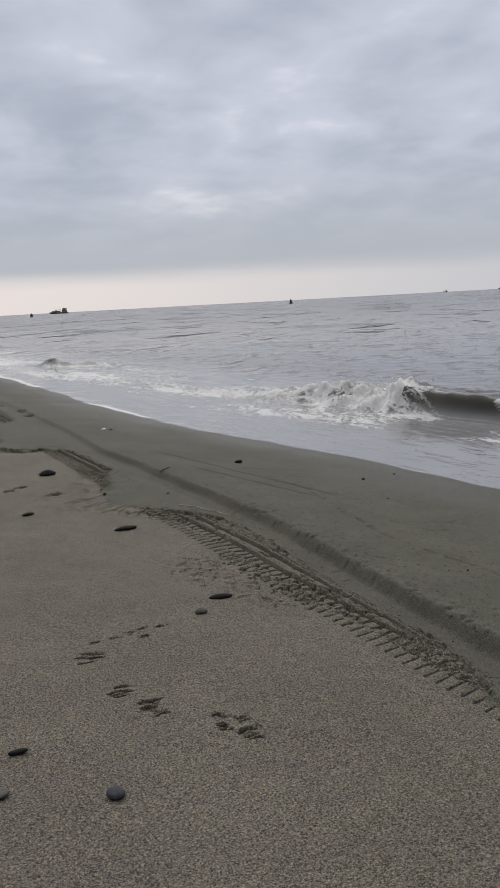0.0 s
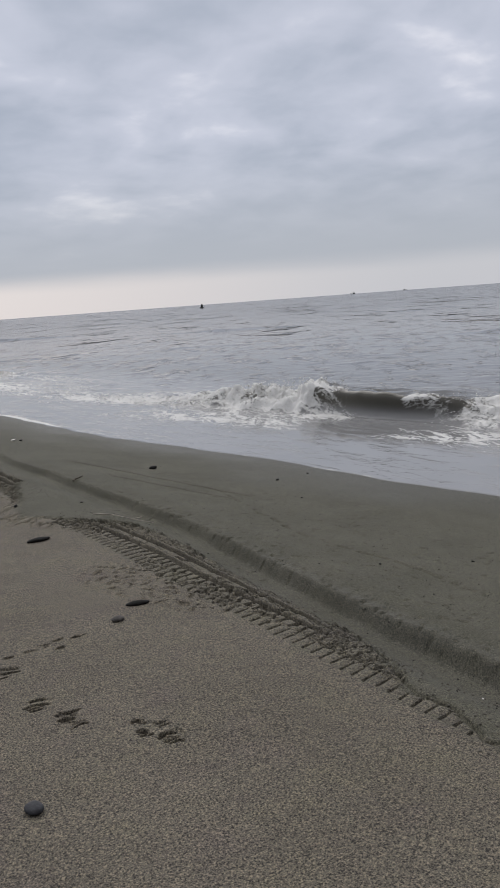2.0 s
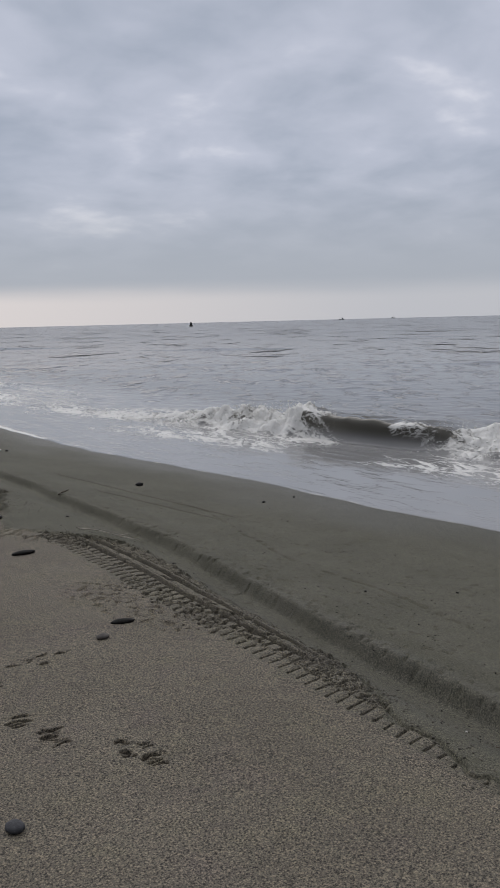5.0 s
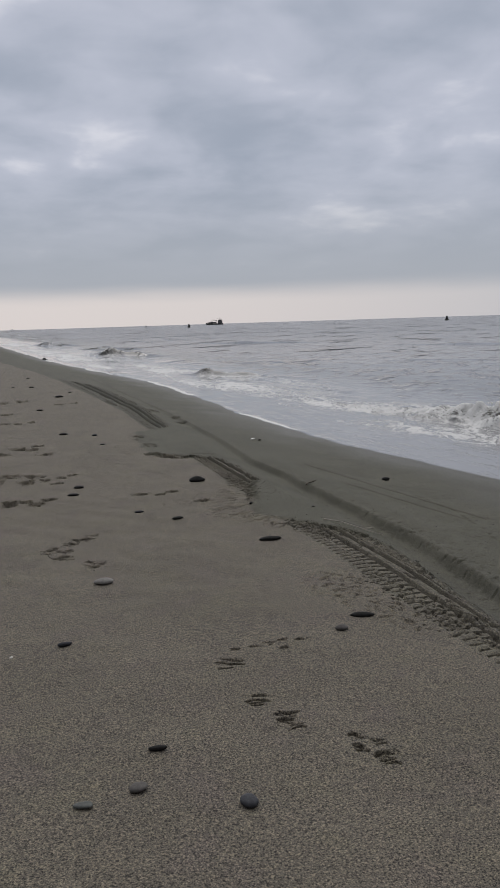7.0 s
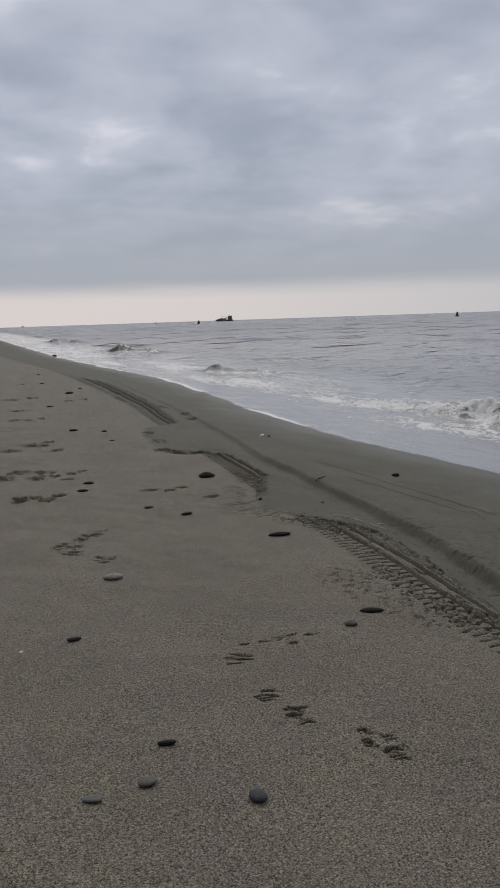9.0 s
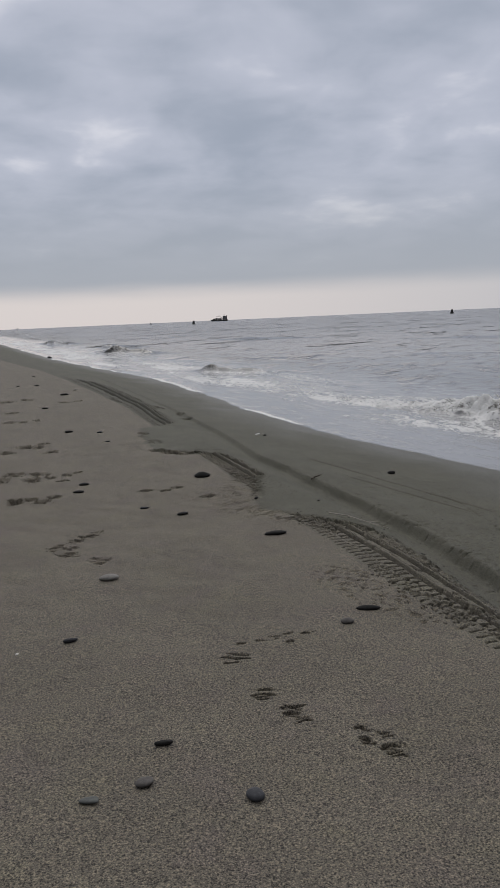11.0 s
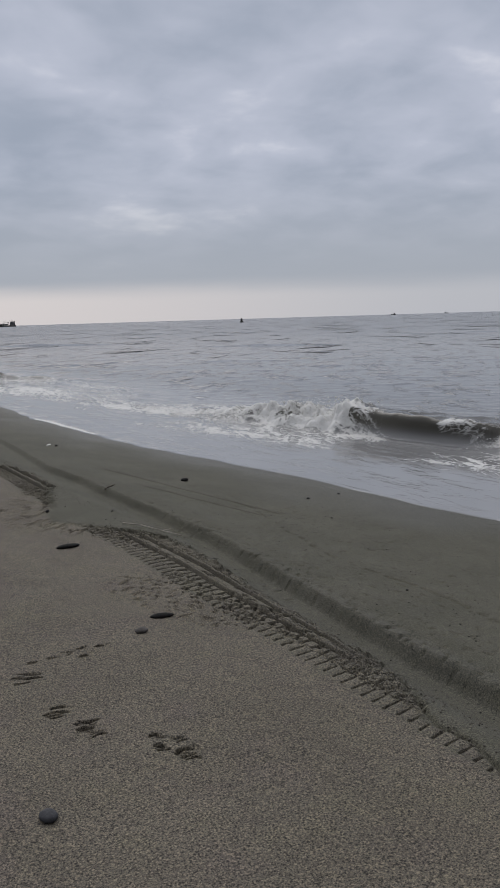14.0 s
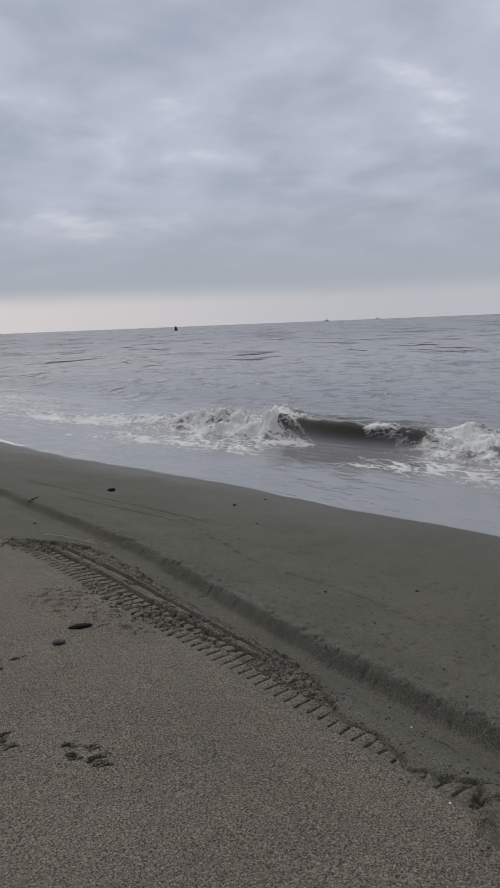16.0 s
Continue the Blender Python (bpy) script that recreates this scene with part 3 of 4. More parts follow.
def stone_material(name, colour, second, rough=0.6):
    m, gr, b, co = material(name)
    n = gr.noise(co, 60, 5.0, 0.6)
    speck = gr.noise(co, 420, 2.0, 0.6)
    c = gr.mix(gr.range(n, 0.35, 0.65), colour, second)
    c = gr.mix(gr.math("MULTIPLY", gr.range(speck, 0.55, 0.72), 0.30), c, gr.mix(1.0, c, (2.6, 2.5, 2.3), "MULTIPLY"))
    gr.put(b.inputs["Base Color"], c)
    b.inputs["Roughness"].default_value = rough
    b.inputs["Specular IOR Level"].default_value = 0.2
    bumped(gr, b, gr.math("ADD", n, gr.math("MULTIPLY", speck, 0.4)), 0.5, 0.002)
    return m


def painted(name, colour, second, rough=0.6, scale=0.5):
    m, gr, b, co = material(name)
    n = gr.noise(co, scale, 5.0, 0.65)
    gr.put(b.inputs["Base Color"], gr.mix(gr.range(n, 0.40, 0.7), colour, second))
    b.inputs["Roughness"].default_value = rough
    bumped(gr, b, n, 0.3, 0.02)
    return m


def foam_material():
    m, gr, b, co = material("sea_foam")
    n = gr.noise(co, 26, 4.0, 0.65)
    gr.put(b.inputs["Base Color"], gr.mix(gr.range(n, 0.36, 0.62), (0.48, 0.47, 0.42), (0.82, 0.82, 0.80)))
    b.inputs["Roughness"].default_value = 0.7
    b.inputs["Subsurface Weight"].default_value = 0.0
    bumped(gr, b, n, 0.8, 0.01)
    return m


SAND, WATER, FOAM = sand_material(), water_material(), foam_material()
SLATE = stone_material("slate_stone", (0.020, 0.021, 0.024), (0.036, 0.037, 0.041), 0.75)
DARK = stone_material("dark_stone", (0.009, 0.0088, 0.0082), (0.018, 0.0172, 0.016), 0.8)
BLUISH = stone_material("bluish_slate", (0.038, 0.039, 0.043), (0.052, 0.053, 0.058), 0.7)
BROWNISH = stone_material("brownish_stone", (0.082, 0.076, 0.070), (0.108, 0.100, 0.092), 0.8)
GREENISH = stone_material("greenish_slate", (0.082, 0.086, 0.080), (0.102, 0.106, 0.098), 0.75)
GREY = stone_material("grey_stone", (0.190, 0.182, 0.165), (0.240, 0.230, 0.210), 0.85)
PALE = stone_material("shell", (0.72, 0.70, 0.66), (0.60, 0.57, 0.52), 0.4)
WOOD = stone_material("driftwood", (0.075, 0.062, 0.046), (0.13, 0.11, 0.085), 0.8)
BLEACHED = stone_material("bleached_twig", (0.34, 0.31, 0.26), (0.42, 0.38, 0.32), 0.85)
CLOD = stone_material("sand_clods", (0.095, 0.088, 0.072), (0.135, 0.124, 0.104), 0.95)
HULL = painted("ship_hull_paint", (0.035, 0.04, 0.05), (0.07, 0.06, 0.055))
HOUSE = painted("ship_upper_paint", (0.16, 0.165, 0.17), (0.10, 0.095, 0.09))
STEEL = painted("ship_steel", (0.06, 0.06, 0.06), (0.10, 0.085, 0.07))
GLASS = painted("ship_window_glass", (0.02, 0.025, 0.03), (0.03, 0.035, 0.04), 0.1)
BUOY = painted("buoy_paint", (0.028, 0.03, 0.03), (0.06, 0.05, 0.04), 0.6, 2.0)


# ---- the sand ----
sand_x = [-v for v in reversed(spread(0.7, 4800, 0.013, 1.16, 900))]
sand_x += list(np.arange(-0.69, 2.24, 0.0110)) + list(np.arange(2.245, 2.86, 0.0105)) + list(np.arange(2.872, 3.75, 0.012)) + list(np.arange(3.76, 4.6, 0.025)) + list(np.arange(4.62, 8.5, 0.06)) + spread(8.6, 4800, 0.2, 1.3, 900)
sand_y = [-v for v in reversed(spread(-0.9, 4800, 0.03, 1.18, 900))]
sand_y += list(np.arange(0.915, 5.6, 0.0082)) + spread(5.607, 28, 0.0085, 1.0055, 0.09) + spread(28.1, 4800, 0.12, 1.07, 400)


# finely modelled stretches of the sand, let into the sheet: x from, to, y from, to
TRACK_BED = (1.79, 2.29, 0.98, 8.62)
PRINT_BED = (0.69, 1.21, 2.09, 3.30)


def inset(x, y, bed, margin):
    """1 inside a bed, falling to 0 over its margin."""
    x0, x1, y0, y1 = bed
    return step(0, margin, np.minimum(np.minimum(x - x0, x1 - x), np.minimum(y - y0, y1 - y)))


def lay_sand(x, y, bed=None):
    z, damp, print_shade, pressed = relief(x, y)
    if bed:
        z = z + 0.0008 - 0.010 * (1 - inset(x, y, bed, 0.02))
    else:
        for hole in (TRACK_BED, PRINT_BED):
            z = z - 0.05 * (inset(x, y, hole, 0.05) > 0.6)
    soaked = step(-1.6, 0.05, x - edge(y) + 0.25 * fbm(x * 1.5, y * 0.8, 2, 61)) ** 2
    # water still drains through the rut
    wall = rut_wall(y)
    seep = 0.6 * step(wall - 0.42, wall - 0.2, x) * step(wall + 0.20, wall + 0.06, x) * step(5.5, 1.8, y) * (0.75 + 0.25 * fbm(x * 4, y * 3, 2, 62))
    soaked = np.maximum(soaked, seep)
    return x, y, z, {"damp": damp, "print_shade": print_shade, "soaked": soaked, "pressed": pressed}


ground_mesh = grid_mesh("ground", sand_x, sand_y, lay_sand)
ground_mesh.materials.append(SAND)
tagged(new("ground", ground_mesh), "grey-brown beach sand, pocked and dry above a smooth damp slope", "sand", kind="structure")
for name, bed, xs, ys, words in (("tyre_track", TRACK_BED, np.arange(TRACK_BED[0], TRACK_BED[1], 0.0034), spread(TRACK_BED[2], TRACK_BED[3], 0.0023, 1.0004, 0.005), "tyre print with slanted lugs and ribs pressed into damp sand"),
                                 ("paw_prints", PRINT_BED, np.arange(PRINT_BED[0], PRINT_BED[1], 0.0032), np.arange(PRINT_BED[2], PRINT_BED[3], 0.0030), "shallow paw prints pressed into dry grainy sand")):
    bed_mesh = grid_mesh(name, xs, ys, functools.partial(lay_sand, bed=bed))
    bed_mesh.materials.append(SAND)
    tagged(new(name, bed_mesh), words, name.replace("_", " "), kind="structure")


# ---- the sea ----
def breaker_line(y):
    return np.interp(y, [-20, 3, 6, 8, 10, 12, 14, 18, 24, 27, 40], [9.9, 9.2, 8.9, 8.6, 8.2, 7.7, 7.1, 6.4, 5.9, 5.7, 5.0]) + 0.08 * value_noise(y * 0.7, 0 * y, 71)


# other crests: x, y of the middle, height, half length, front and back widths, and the slant of the crest (x gained for each metre of y)
CRESTS = [(7.2, 27.5, 0.36, 1.5, 0.24, 0.5, -0.9), (6.9, 52.0, 0.64, 2.6, 0.34, 0.7, -0.6), (5.2, 92.0, 0.50, 4.0, 0.6, 0.8, -0.4), (8.6, 68.0, 0.3, 3.0, 0.5, 0.7, -0.6),
          (18.0, 31.0, 0.04, 2.0, 0.4, 0.5, -0.9), (26.0, 20.0, 0.10, 2.2, 0.4, 0.5, -1.0), (30.0, 46.0, 0.14, 3.5, 0.5, 0.6, -0.8), (22.0, 70.0, 0.20, 5.0, 0.6, 0.8, -0.7)]


def lay_water(d, y):
    x = edge(y) + d
    film_depth = 0.011 * step(-0.02, 0.05, d) - 0.005
    ground = slope(x, y) + 0.007 * fbm(x * 0.8, y * 0.5, 3, 11) * step(6.5, 4.0, x) * step(60, 25, y) + damp_skin(x, y)
    thin = ground + film_depth
    amp = step(0.5, 4.0, d)
    dist = np.hypot(x, y)
    fade = step(900, 120, dist)
    across, along = 0.6 * x + 0.8 * y, 0.8 * x - 0.6 * y
    chop = 0.030 * np.maximum(fbm(across * 1.3, along * 1.3, 3, 81, 0.5) - 0.40, 0) * step(45, 20, dist) + 0.006 * fbm(across * 0.30, along * 0.14, 3, 82)
    sea = SEA + amp * chop * fade * (0.45 + 0.55 * step(8, 25, dist)) + 0.005 * amp * fbm(x * 5, y * 3, 2, 83) * step(30, 15, dist)
    foam = 0.0 * x
    shift = 0.0 * x
    # the near breaker: a clean dark wall, then a curl, then a tumbling bore
    q = x - breaker_line(y)
    wall = step(6.5, 8.0, y) * step(10.9, 9.5, y)
    near_bore = step(2.0, 4.5, y) * step(8.0, 6.6, y)
    bore = np.maximum(step(9.3, 10.1, y) * step(26, 13, y), near_bore)
    crash = np.maximum(step(9.3, 10.2, y) * step(14.0, 10.8, y), 0.65 * near_bore)
    tall = 0.47 * wall * (0.90 + 0.10 * value_noise(y * 0.8, 0 * y, 72) + 0.05 * value_noise(y * 3.1, 0 * y, 79)) + bore * (0.085 + 0.26 * crash) * (0.75 + 0.25 * value_noise(y * 1.6, 0 * y, 73)) * (1 - wall)
    front = np.where(q < 0, 0.36, 1.35)
    shape = np.exp(-((q / front) ** 2))
    sea = sea + tall * shape - 0.07 * wall * np.exp(-(((q + 0.75) / 0.45) ** 2))
    lean = step(0.0, 1.0, shape) * wall * step(-0.9, 0.1, q) * step(1.2, 0.0, q)
    shift = shift - 0.36 * lean
    tumble = bore * np.exp(-(((q + 0.15) / 0.55) ** 2)) * step(-0.85, -0.5, q + 0.16 * fbm(y * 2.2, 0 * y, 2, 75))
    billow = np.abs(value_noise(x * 3.4, y * 2.8, 74)) + 0.55 * np.abs(value_noise(x * 7.5 + y, y * 6.4, 84)) + 0.28 * np.abs(value_noise(x * 16, y * 15 + x, 85))
    sea = sea + tumble * (0.06 + 0.17 * crash) * billow
    foam = np.maximum(foam, tumble * (0.58 + 0.45 * crash + 0.40 * fbm(x * 2.2, y * 1.6, 3, 76)))
    lip = wall * step(9.0, 9.9, y) * np.exp(-(((q + 0.02) / 0.22) ** 2))
    foam = np.maximum(foam, lip)
    spill = wall * np.exp(-(((q + 0.05) / 0.16) ** 2)) * np.clip(value_noise(y * 1.9, 0 * y, 97) * 1.6, 0, 0.8)
    foot = wall * np.exp(-(((q + 0.55) / 0.30) ** 2)) * np.clip(0.35 + fbm(x * 1.6, y * 1.2, 2, 98), 0, 0.75)
    foam = np.maximum(foam, np.maximum(spill, foot))
    sea = sea + wall * shape * 0.022 * fbm(q * 3, y * 6, 2, 99)
    # foam left behind the bore, and streaks in front of the wall
    trail = step(0.2, 1.0, q + 0.9) * step(3.2, 0.6, q) * step(8.5, 12.0, y)
    foam = np.maximum(foam, 0.34 * trail * np.clip(0.55 + 0.7 * fbm(x * 0.9, y * 0.35, 3, 77), 0, 1))
    ahead = step(-2.6, -1.4, q) * step(-0.35, -0.8, q) * step(14, 11, y)
    foam = np.maximum(foam, 0.55 * ahead * np.clip(0.5 + 0.8 * fbm(x * 1.3, y * 0.5, 3, 78), 0, 1))
    # farther crests and their foam
    clean = 1.0 + 0 * x
    for cx, cy, high, half, fw, bw, slant in CRESTS:
        m = (np.abs(y - cy) < 3.2 * half) & (np.abs(x - cx) < 3.2 * half + 6)
        if not m.any():
            continue
        size = math.hypot(1, slant)
        dx, dy = x[m] - cx, y[m] - cy
        s_along = (dx * slant + dy) / size
        qq = (dx - slant * dy) / size + 0.22 * value_noise(s_along * 0.6, 0 * s_along, 90 + cx)
        end = np.exp(-((s_along / half) ** 2))
        s = np.exp(-((qq / np.where(qq < 0, fw, bw)) ** 2)) * end
        sea[m] += high * s * (0.72 + 0.28 * value_noise(s_along * 3 / half, qq * 1.5, 86)) + 0.08 * high * s * fbm(s_along * 5 / half, qq * 3, 2, 87)
        clean[m] *= 1 - 0.75 * end * step(-1.6 * fw, -0.9 * fw, qq) * step(0.5, 0.1, qq) * (high > 0.2)
    # broken water all along the far shore
    surf = step(0.5, 1.2, d) * step(5.5, 2.0, d) * step(15, 24, y) * step(400, 150, y)
    foam = np.maximum(foam, surf * clean * np.clip(0.45 + 0.75 * fbm(x * 0.8, y * 0.22, 4, 93), 0, 0.9))
    sea = sea + surf * clean * 0.05 * fbm(x * 2.0, y * 0.6, 3, 94)
    # thin wash on the sand: lacy patches and a bright rim on some stretches
    swash = step(0.9, 1.5, d) * step(2.6, 1.7, d) * step(9, 13, y) * step(60, 26, y)
    foam = np.maximum(foam, 0.26 * swash * np.clip(0.5 + 0.9 * fbm(x * 1.4, y * 0.5, 3, 95), 0, 1))
    rim_at = np.clip(value_noise(y * 0.30, 0 * y, 96) * 2.4 - 0.25, 0, 1) * step(7.5, 9.0, y) * step(120, 60, y)
    rim = np.exp(-(((d - 0.05) / (0.03 + 0.0025 * np.abs(y))) ** 2)) * rim_at
    thin = thin + 0.012 * rim
    z = np.maximum(thin, sea)
    foam = foam * step(0.05, 0.3, d)
    join = step(-0.02, 0.06, sea - thin)
    film = 1 - step(0.0, 0.25, sea - thin)
    return x + shift * join, y, z, {"foam": np.clip(foam, 0, 1.1), "film": film, "rim": rim, "chop": (1 - film) * (0.30 + 0.70 * step(12, 60, dist)) * (1 - 0.75 * wall * step(-1.6, -0.8, q) * step(0.4, 0.0, q))}


def damp_skin(x, y):
    return step(60, 25, y) * 0.0015 * fbm(x * 5, y * 3, 3, 14) * step(5.5, 4.5, x)


sea_d = list(np.arange(-0.03, 0.25, 0.022)) + list(np.arange(0.26, 1.6, 0.05)) + list(np.arange(1.62, 5.2, 0.030)) + spread(5.23, 130, 0.040, 1.0135, 2.0) + spread(132, 4700, 4, 1.13, 500)
sea_y = [-v for v in reversed(spread(-2.0, 4800, 0.08, 1.2, 900))]
sea_y += list(np.arange(2.06, 14, 0.032)) + spread(14.04, 130, 0.045, 1.0065, 0.9) + spread(131, 4800, 3, 1.09, 500)
water_mesh = grid_mesh("water", sea_d, sea_y, lay_water)
water_mesh.materials.append(WATER)
tagged(new("water", water_mesh), "murky grey sea with a small wave breaking in white foam", "sea", kind="structure")


# ---- helpers for things ----
def link(name, bm, mat, parent=None, label="", smooth=True):
    me = bpy.data.meshes.new(name)
    bm.to_mesh(me)
    bm.free()
    me.materials.append(mat)
    if smooth:
        me.polygons.foreach_set("use_smooth", np.ones(len(me.polygons), dtype=bool))
    ob = new(name, me)
    if parent:
        ob.parent = parent
    if label:
        tagged(ob, label)
    return ob


def box(bm, x0, x1, y0, y1, z0, z1, bevel=0.0):
    r = bmesh.ops.create_cube(bm, size=1.0, matrix=Matrix.Translation(((x0 + x1) / 2, (y0 + y1) / 2, (z0 + z1) / 2)) @ Matrix.Diagonal((x1 - x0, y1 - y0, z1 - z0, 1)))
    if bevel:
        edges = list({e for v in r["verts"] for e in v.link_edges})
        bmesh.ops.bevel(bm, geom=edges, offset=bevel, segments=1, affect="EDGES")


def rod(bm, a, b, r0, r1=None, sides=8):
    a, b = Vector(a), Vector(b)
    turn = (b - a).to_track_quat("Z", "Y").to_matrix().to_4x4()
    bmesh.ops.create_cone(bm, cap_ends=True, segments=sides, radius1=r0, radius2=r1 if r1 is not None else r0, depth=(b - a).length, matrix=Matrix.Translation((a + b) / 2) @ turn)


def stone(name, mat, label, category, x, y, size, turn=0.0, sink=0.3, seed=0, group="", angular=0.25):
    """A worn stone of size (long, across, thick), partly sunk."""
    bm = bmesh.new()
    bmesh.ops.create_icosphere(bm, subdivisions=3, radius=1.0)
    rnd = random.Random(seed)
    shift = Vector((rnd.uniform(-50, 50), rnd.uniform(-50, 50), rnd.uniform(-50, 50)))
    cuts = [Vector((rnd.uniform(-1, 1), rnd.uniform(-1, 1), rnd.uniform(-0.6, 1))).normalized() for _ in range(5)]
    for v in bm.verts:
        p = v.co.copy()
        for c in cuts:
            over = p.dot(c) - (1 - angular)
            if over > 0:
                p -= c * over * 0.75
        p *= 1 + 0.10 * noise.noise(p * 1.3 + shift) + 0.03 * noise.noise(p * 4 + shift)
        v.co = (p.x * size[0] / 2, p.y * size[1] / 2, p.z * size[2] / 2)
    ob = link(name, bm, mat)
    ob.matrix_world = pose(x, y, sand_height(x, y) + size[2] * (0.5 - sink), rnd.uniform(-5, 5), rnd.uniform(-5, 5), turn)
    return tagged(ob, label, category, group)


# ---- stones and litter on the sand ----
def slab(mat, label, x, y, size, turn=0.0, tilt=0.0, seed=0, sides=9, rough=0.16, dome=0.25, group=""):
    """A flat waterworn piece of slate, size (long, across, thick), undercut all round; tilt lifts its landward rim."""
    rnd = random.Random(seed)
    bm = bmesh.new()
    n = sides * 4
    corners = [1 + rnd.uniform(-rough, rough) for _ in range(sides)]
    outline = []
    for i in range(n):
        a0, part = divmod(i, 4)
        part = part / 4
        radius = corners[a0] * (1 - part) + corners[(a0 + 1) % sides] * part - 0.30 * rough * part * (1 - part)
        angle = 2 * math.pi * i / n
        outline.append((radius * math.cos(angle) * size[0] / 2, radius * math.sin(angle) * size[1] / 2))
    levels = ((0.66, -0.50), (0.93, -0.26), (1.0, -0.04), (0.96, 0.18), (0.84, 0.34), (0.55, 0.36 + 0.6 * dome), (0.25, 0.36 + 0.95 * dome))
    rings = []
    for shrink, height in levels:
        ring = []
        for px_, py_ in outline:
            p = Vector((px_ * shrink, py_ * shrink, height * size[2]))
            p.z += 0.10 * size[2] * noise.noise(Vector((px_ * 60, py_ * 60, seed + height)))
            ring.append(bm.verts.new(p))
        rings.append(ring)
    for low_ring, high_ring in zip(rings, rings[1:]):
        for i in range(n):
            bm.faces.new((low_ring[i], low_ring[(i + 1) % n], high_ring[(i + 1) % n], high_ring[i]))
    bm.faces.new(rings[-1])
    bm.faces.new(list(reversed(rings[0])))
    ob = link("stone", bm, mat)
    ob.matrix_world = pose(x, y, sand_height(x, y) + 0.38 * size[2] + 0.4 * size[1] * abs(math.sin(radians(tilt))), tilt, 0, 0) @ pose(0, 0, 0, 0, 0, turn)
    return tagged(ob, label, "stone", group)


BEACH = "stones on the dry sand"
slab(BLUISH, "smooth dark slate-grey pebble lying on dry sand", 0.586, 2.076, (0.056, 0.066, 0.024), 12, -4, 1, 6, 0.14, 0.2, BEACH)
slab(BROWNISH, "brownish-grey half-round flat stone on dry sand", 0.281, 2.262, (0.056, 0.056, 0.017), 5, -7, 2, 7, 0.14, 0.2, BEACH)
slab(GREENISH, "flat greenish-grey slate chip with a ragged edge", 0.112, 2.228, (0.062, 0.044, 0.012), -12, -8, 3, 8, 0.24, 0.1, BEACH)
slab(DARK, "thin sliver of dark slate lying on dry sand", 0.380, 2.468, (0.074, 0.024, 0.016), -6, -10, 4, 7, 0.22, 0.1, BEACH)
slab(GREY, "pale grey oval cobble resting on dry sand", 0.421, 4.305, (0.106, 0.064, 0.026), -6, -4, 5, 10, 0.09, 0.4, BEACH)
slab(SLATE, "small dark angular stone beside pocked sand", 0.145, 3.475, (0.066, 0.034, 0.016), 12, -10, 6, 5, 0.26, 0.2, BEACH)
slab(DARK, "dark wet-looking humped stone near the tyre track", 1.590, 6.99, (0.170, 0.09, 0.036), -6, 0, 7, 6, 0.20, 0.6, BEACH)
slab(DARK, "long flat blackish stone beside the tyre track", 1.580, 4.845, (0.158, 0.060, 0.022), -10, -4, 8, 10, 0.12, 0.3, BEACH)
slab(DARK, "long thin black stone lying on dry sand", 1.550, 3.355, (0.124, 0.045, 0.020), -22, -4, 9, 9, 0.12, 0.3, BEACH)
slab(BROWNISH, "small brownish-grey pebble beside a black stone", 1.388, 3.228, (0.060, 0.046, 0.020), -16, -4, 10, 10, 0.10, 0.4, BEACH)
FAR_STONES = [(0.458, 6.859, 0.088, DARK), (0.534, 7.166, 0.10, DARK), (0.883, 5.985, 0.070, SLATE), (1.112, 5.651, 0.084, DARK), (0.60, 24.5, 0.10, DARK), (0.566, 20.5, 0.12, DARK), (0.119, 20.6, 0.085, DARK),
              (1.01, 17.1, 0.17, DARK), (1.32, 18.25, 0.09, DARK), (0.502, 14.4, 0.115, DARK), (0.664, 10.97, 0.118, DARK), (1.047, 10.64, 0.09, SLATE), (1.047, 9.74, 0.065, SLATE)]
for i, (x, y, wide, mat) in enumerate(FAR_STONES):
    slab(mat, "dark flat stone lying on dry sand", x, y * 0.992, (wide, wide * 0.55, wide * 0.20), -12 + 7 * (i % 4), -3, 20 + i, 6 + i % 4, 0.16, 0.3, BEACH)
stone("shell", PALE, "tiny white shell fragment on dry sand", "shell", -0.084, 3.436, (0.016, 0.013, 0.008), 30, 0.2, 40)
stone("shell", PALE, "tiny white shell fragment beside the tyre track", "shell", 1.816, 1.285, (0.009, 0.008, 0.006), 0, 0.1, 41)
stone("shell", PALE, "tiny white shell fragment on damp sand", "shell", 2.197, 1.789, (0.010, 0.009, 0.006), 50, 0.1, 42)
stone("shell", PALE, "pale broken shell on smooth damp sand", "shell", 3.08, 10.08, (0.075, 0.05, 0.018), 20, 0.2, 43)
WET = "pebbles on the damp sand"
WET_STONES = [(3.591, 7.158, 0.094, "dark rounded pebble alone on smooth damp sand"), (4.308, 5.988, 0.044, "small dark pebble near the water's edge"), (4.72, 6.05, 0.034, "small dark pebble near the water's edge"),
              (2.316, 4.213, 0.036, "dark pebble lying in the smooth rut"), (2.233, 5.723, 0.026, "tiny dark pebble in the smooth rut"), (3.951, 5.151, 0.024, "tiny dark pebble on damp sand"), (3.008, 3.199, 0.023, "tiny dark pebble on damp sand"),
              (3.541, 2.98, 0.024, "tiny dark pebble on damp sand"), (1.996, 1.366, 0.014, "tiny dark pebble on damp sand"), (2.091, 1.82, 0.012, "tiny dark pebble on damp sand"), (2.464, 1.744, 0.014, "tiny dark pebble on the rut's bank"),
              (1.777, 5.916, 0.046, "dark pebble at the end of the tyre track"), (1.96, 6.523, 0.03, "small dark pebble in the tyre track"), (2.1, 46.0, 0.26, "dark lump lying on far damp sand"), (3.16, 10.02, 0.05, "dark pebble beside a broken shell")]
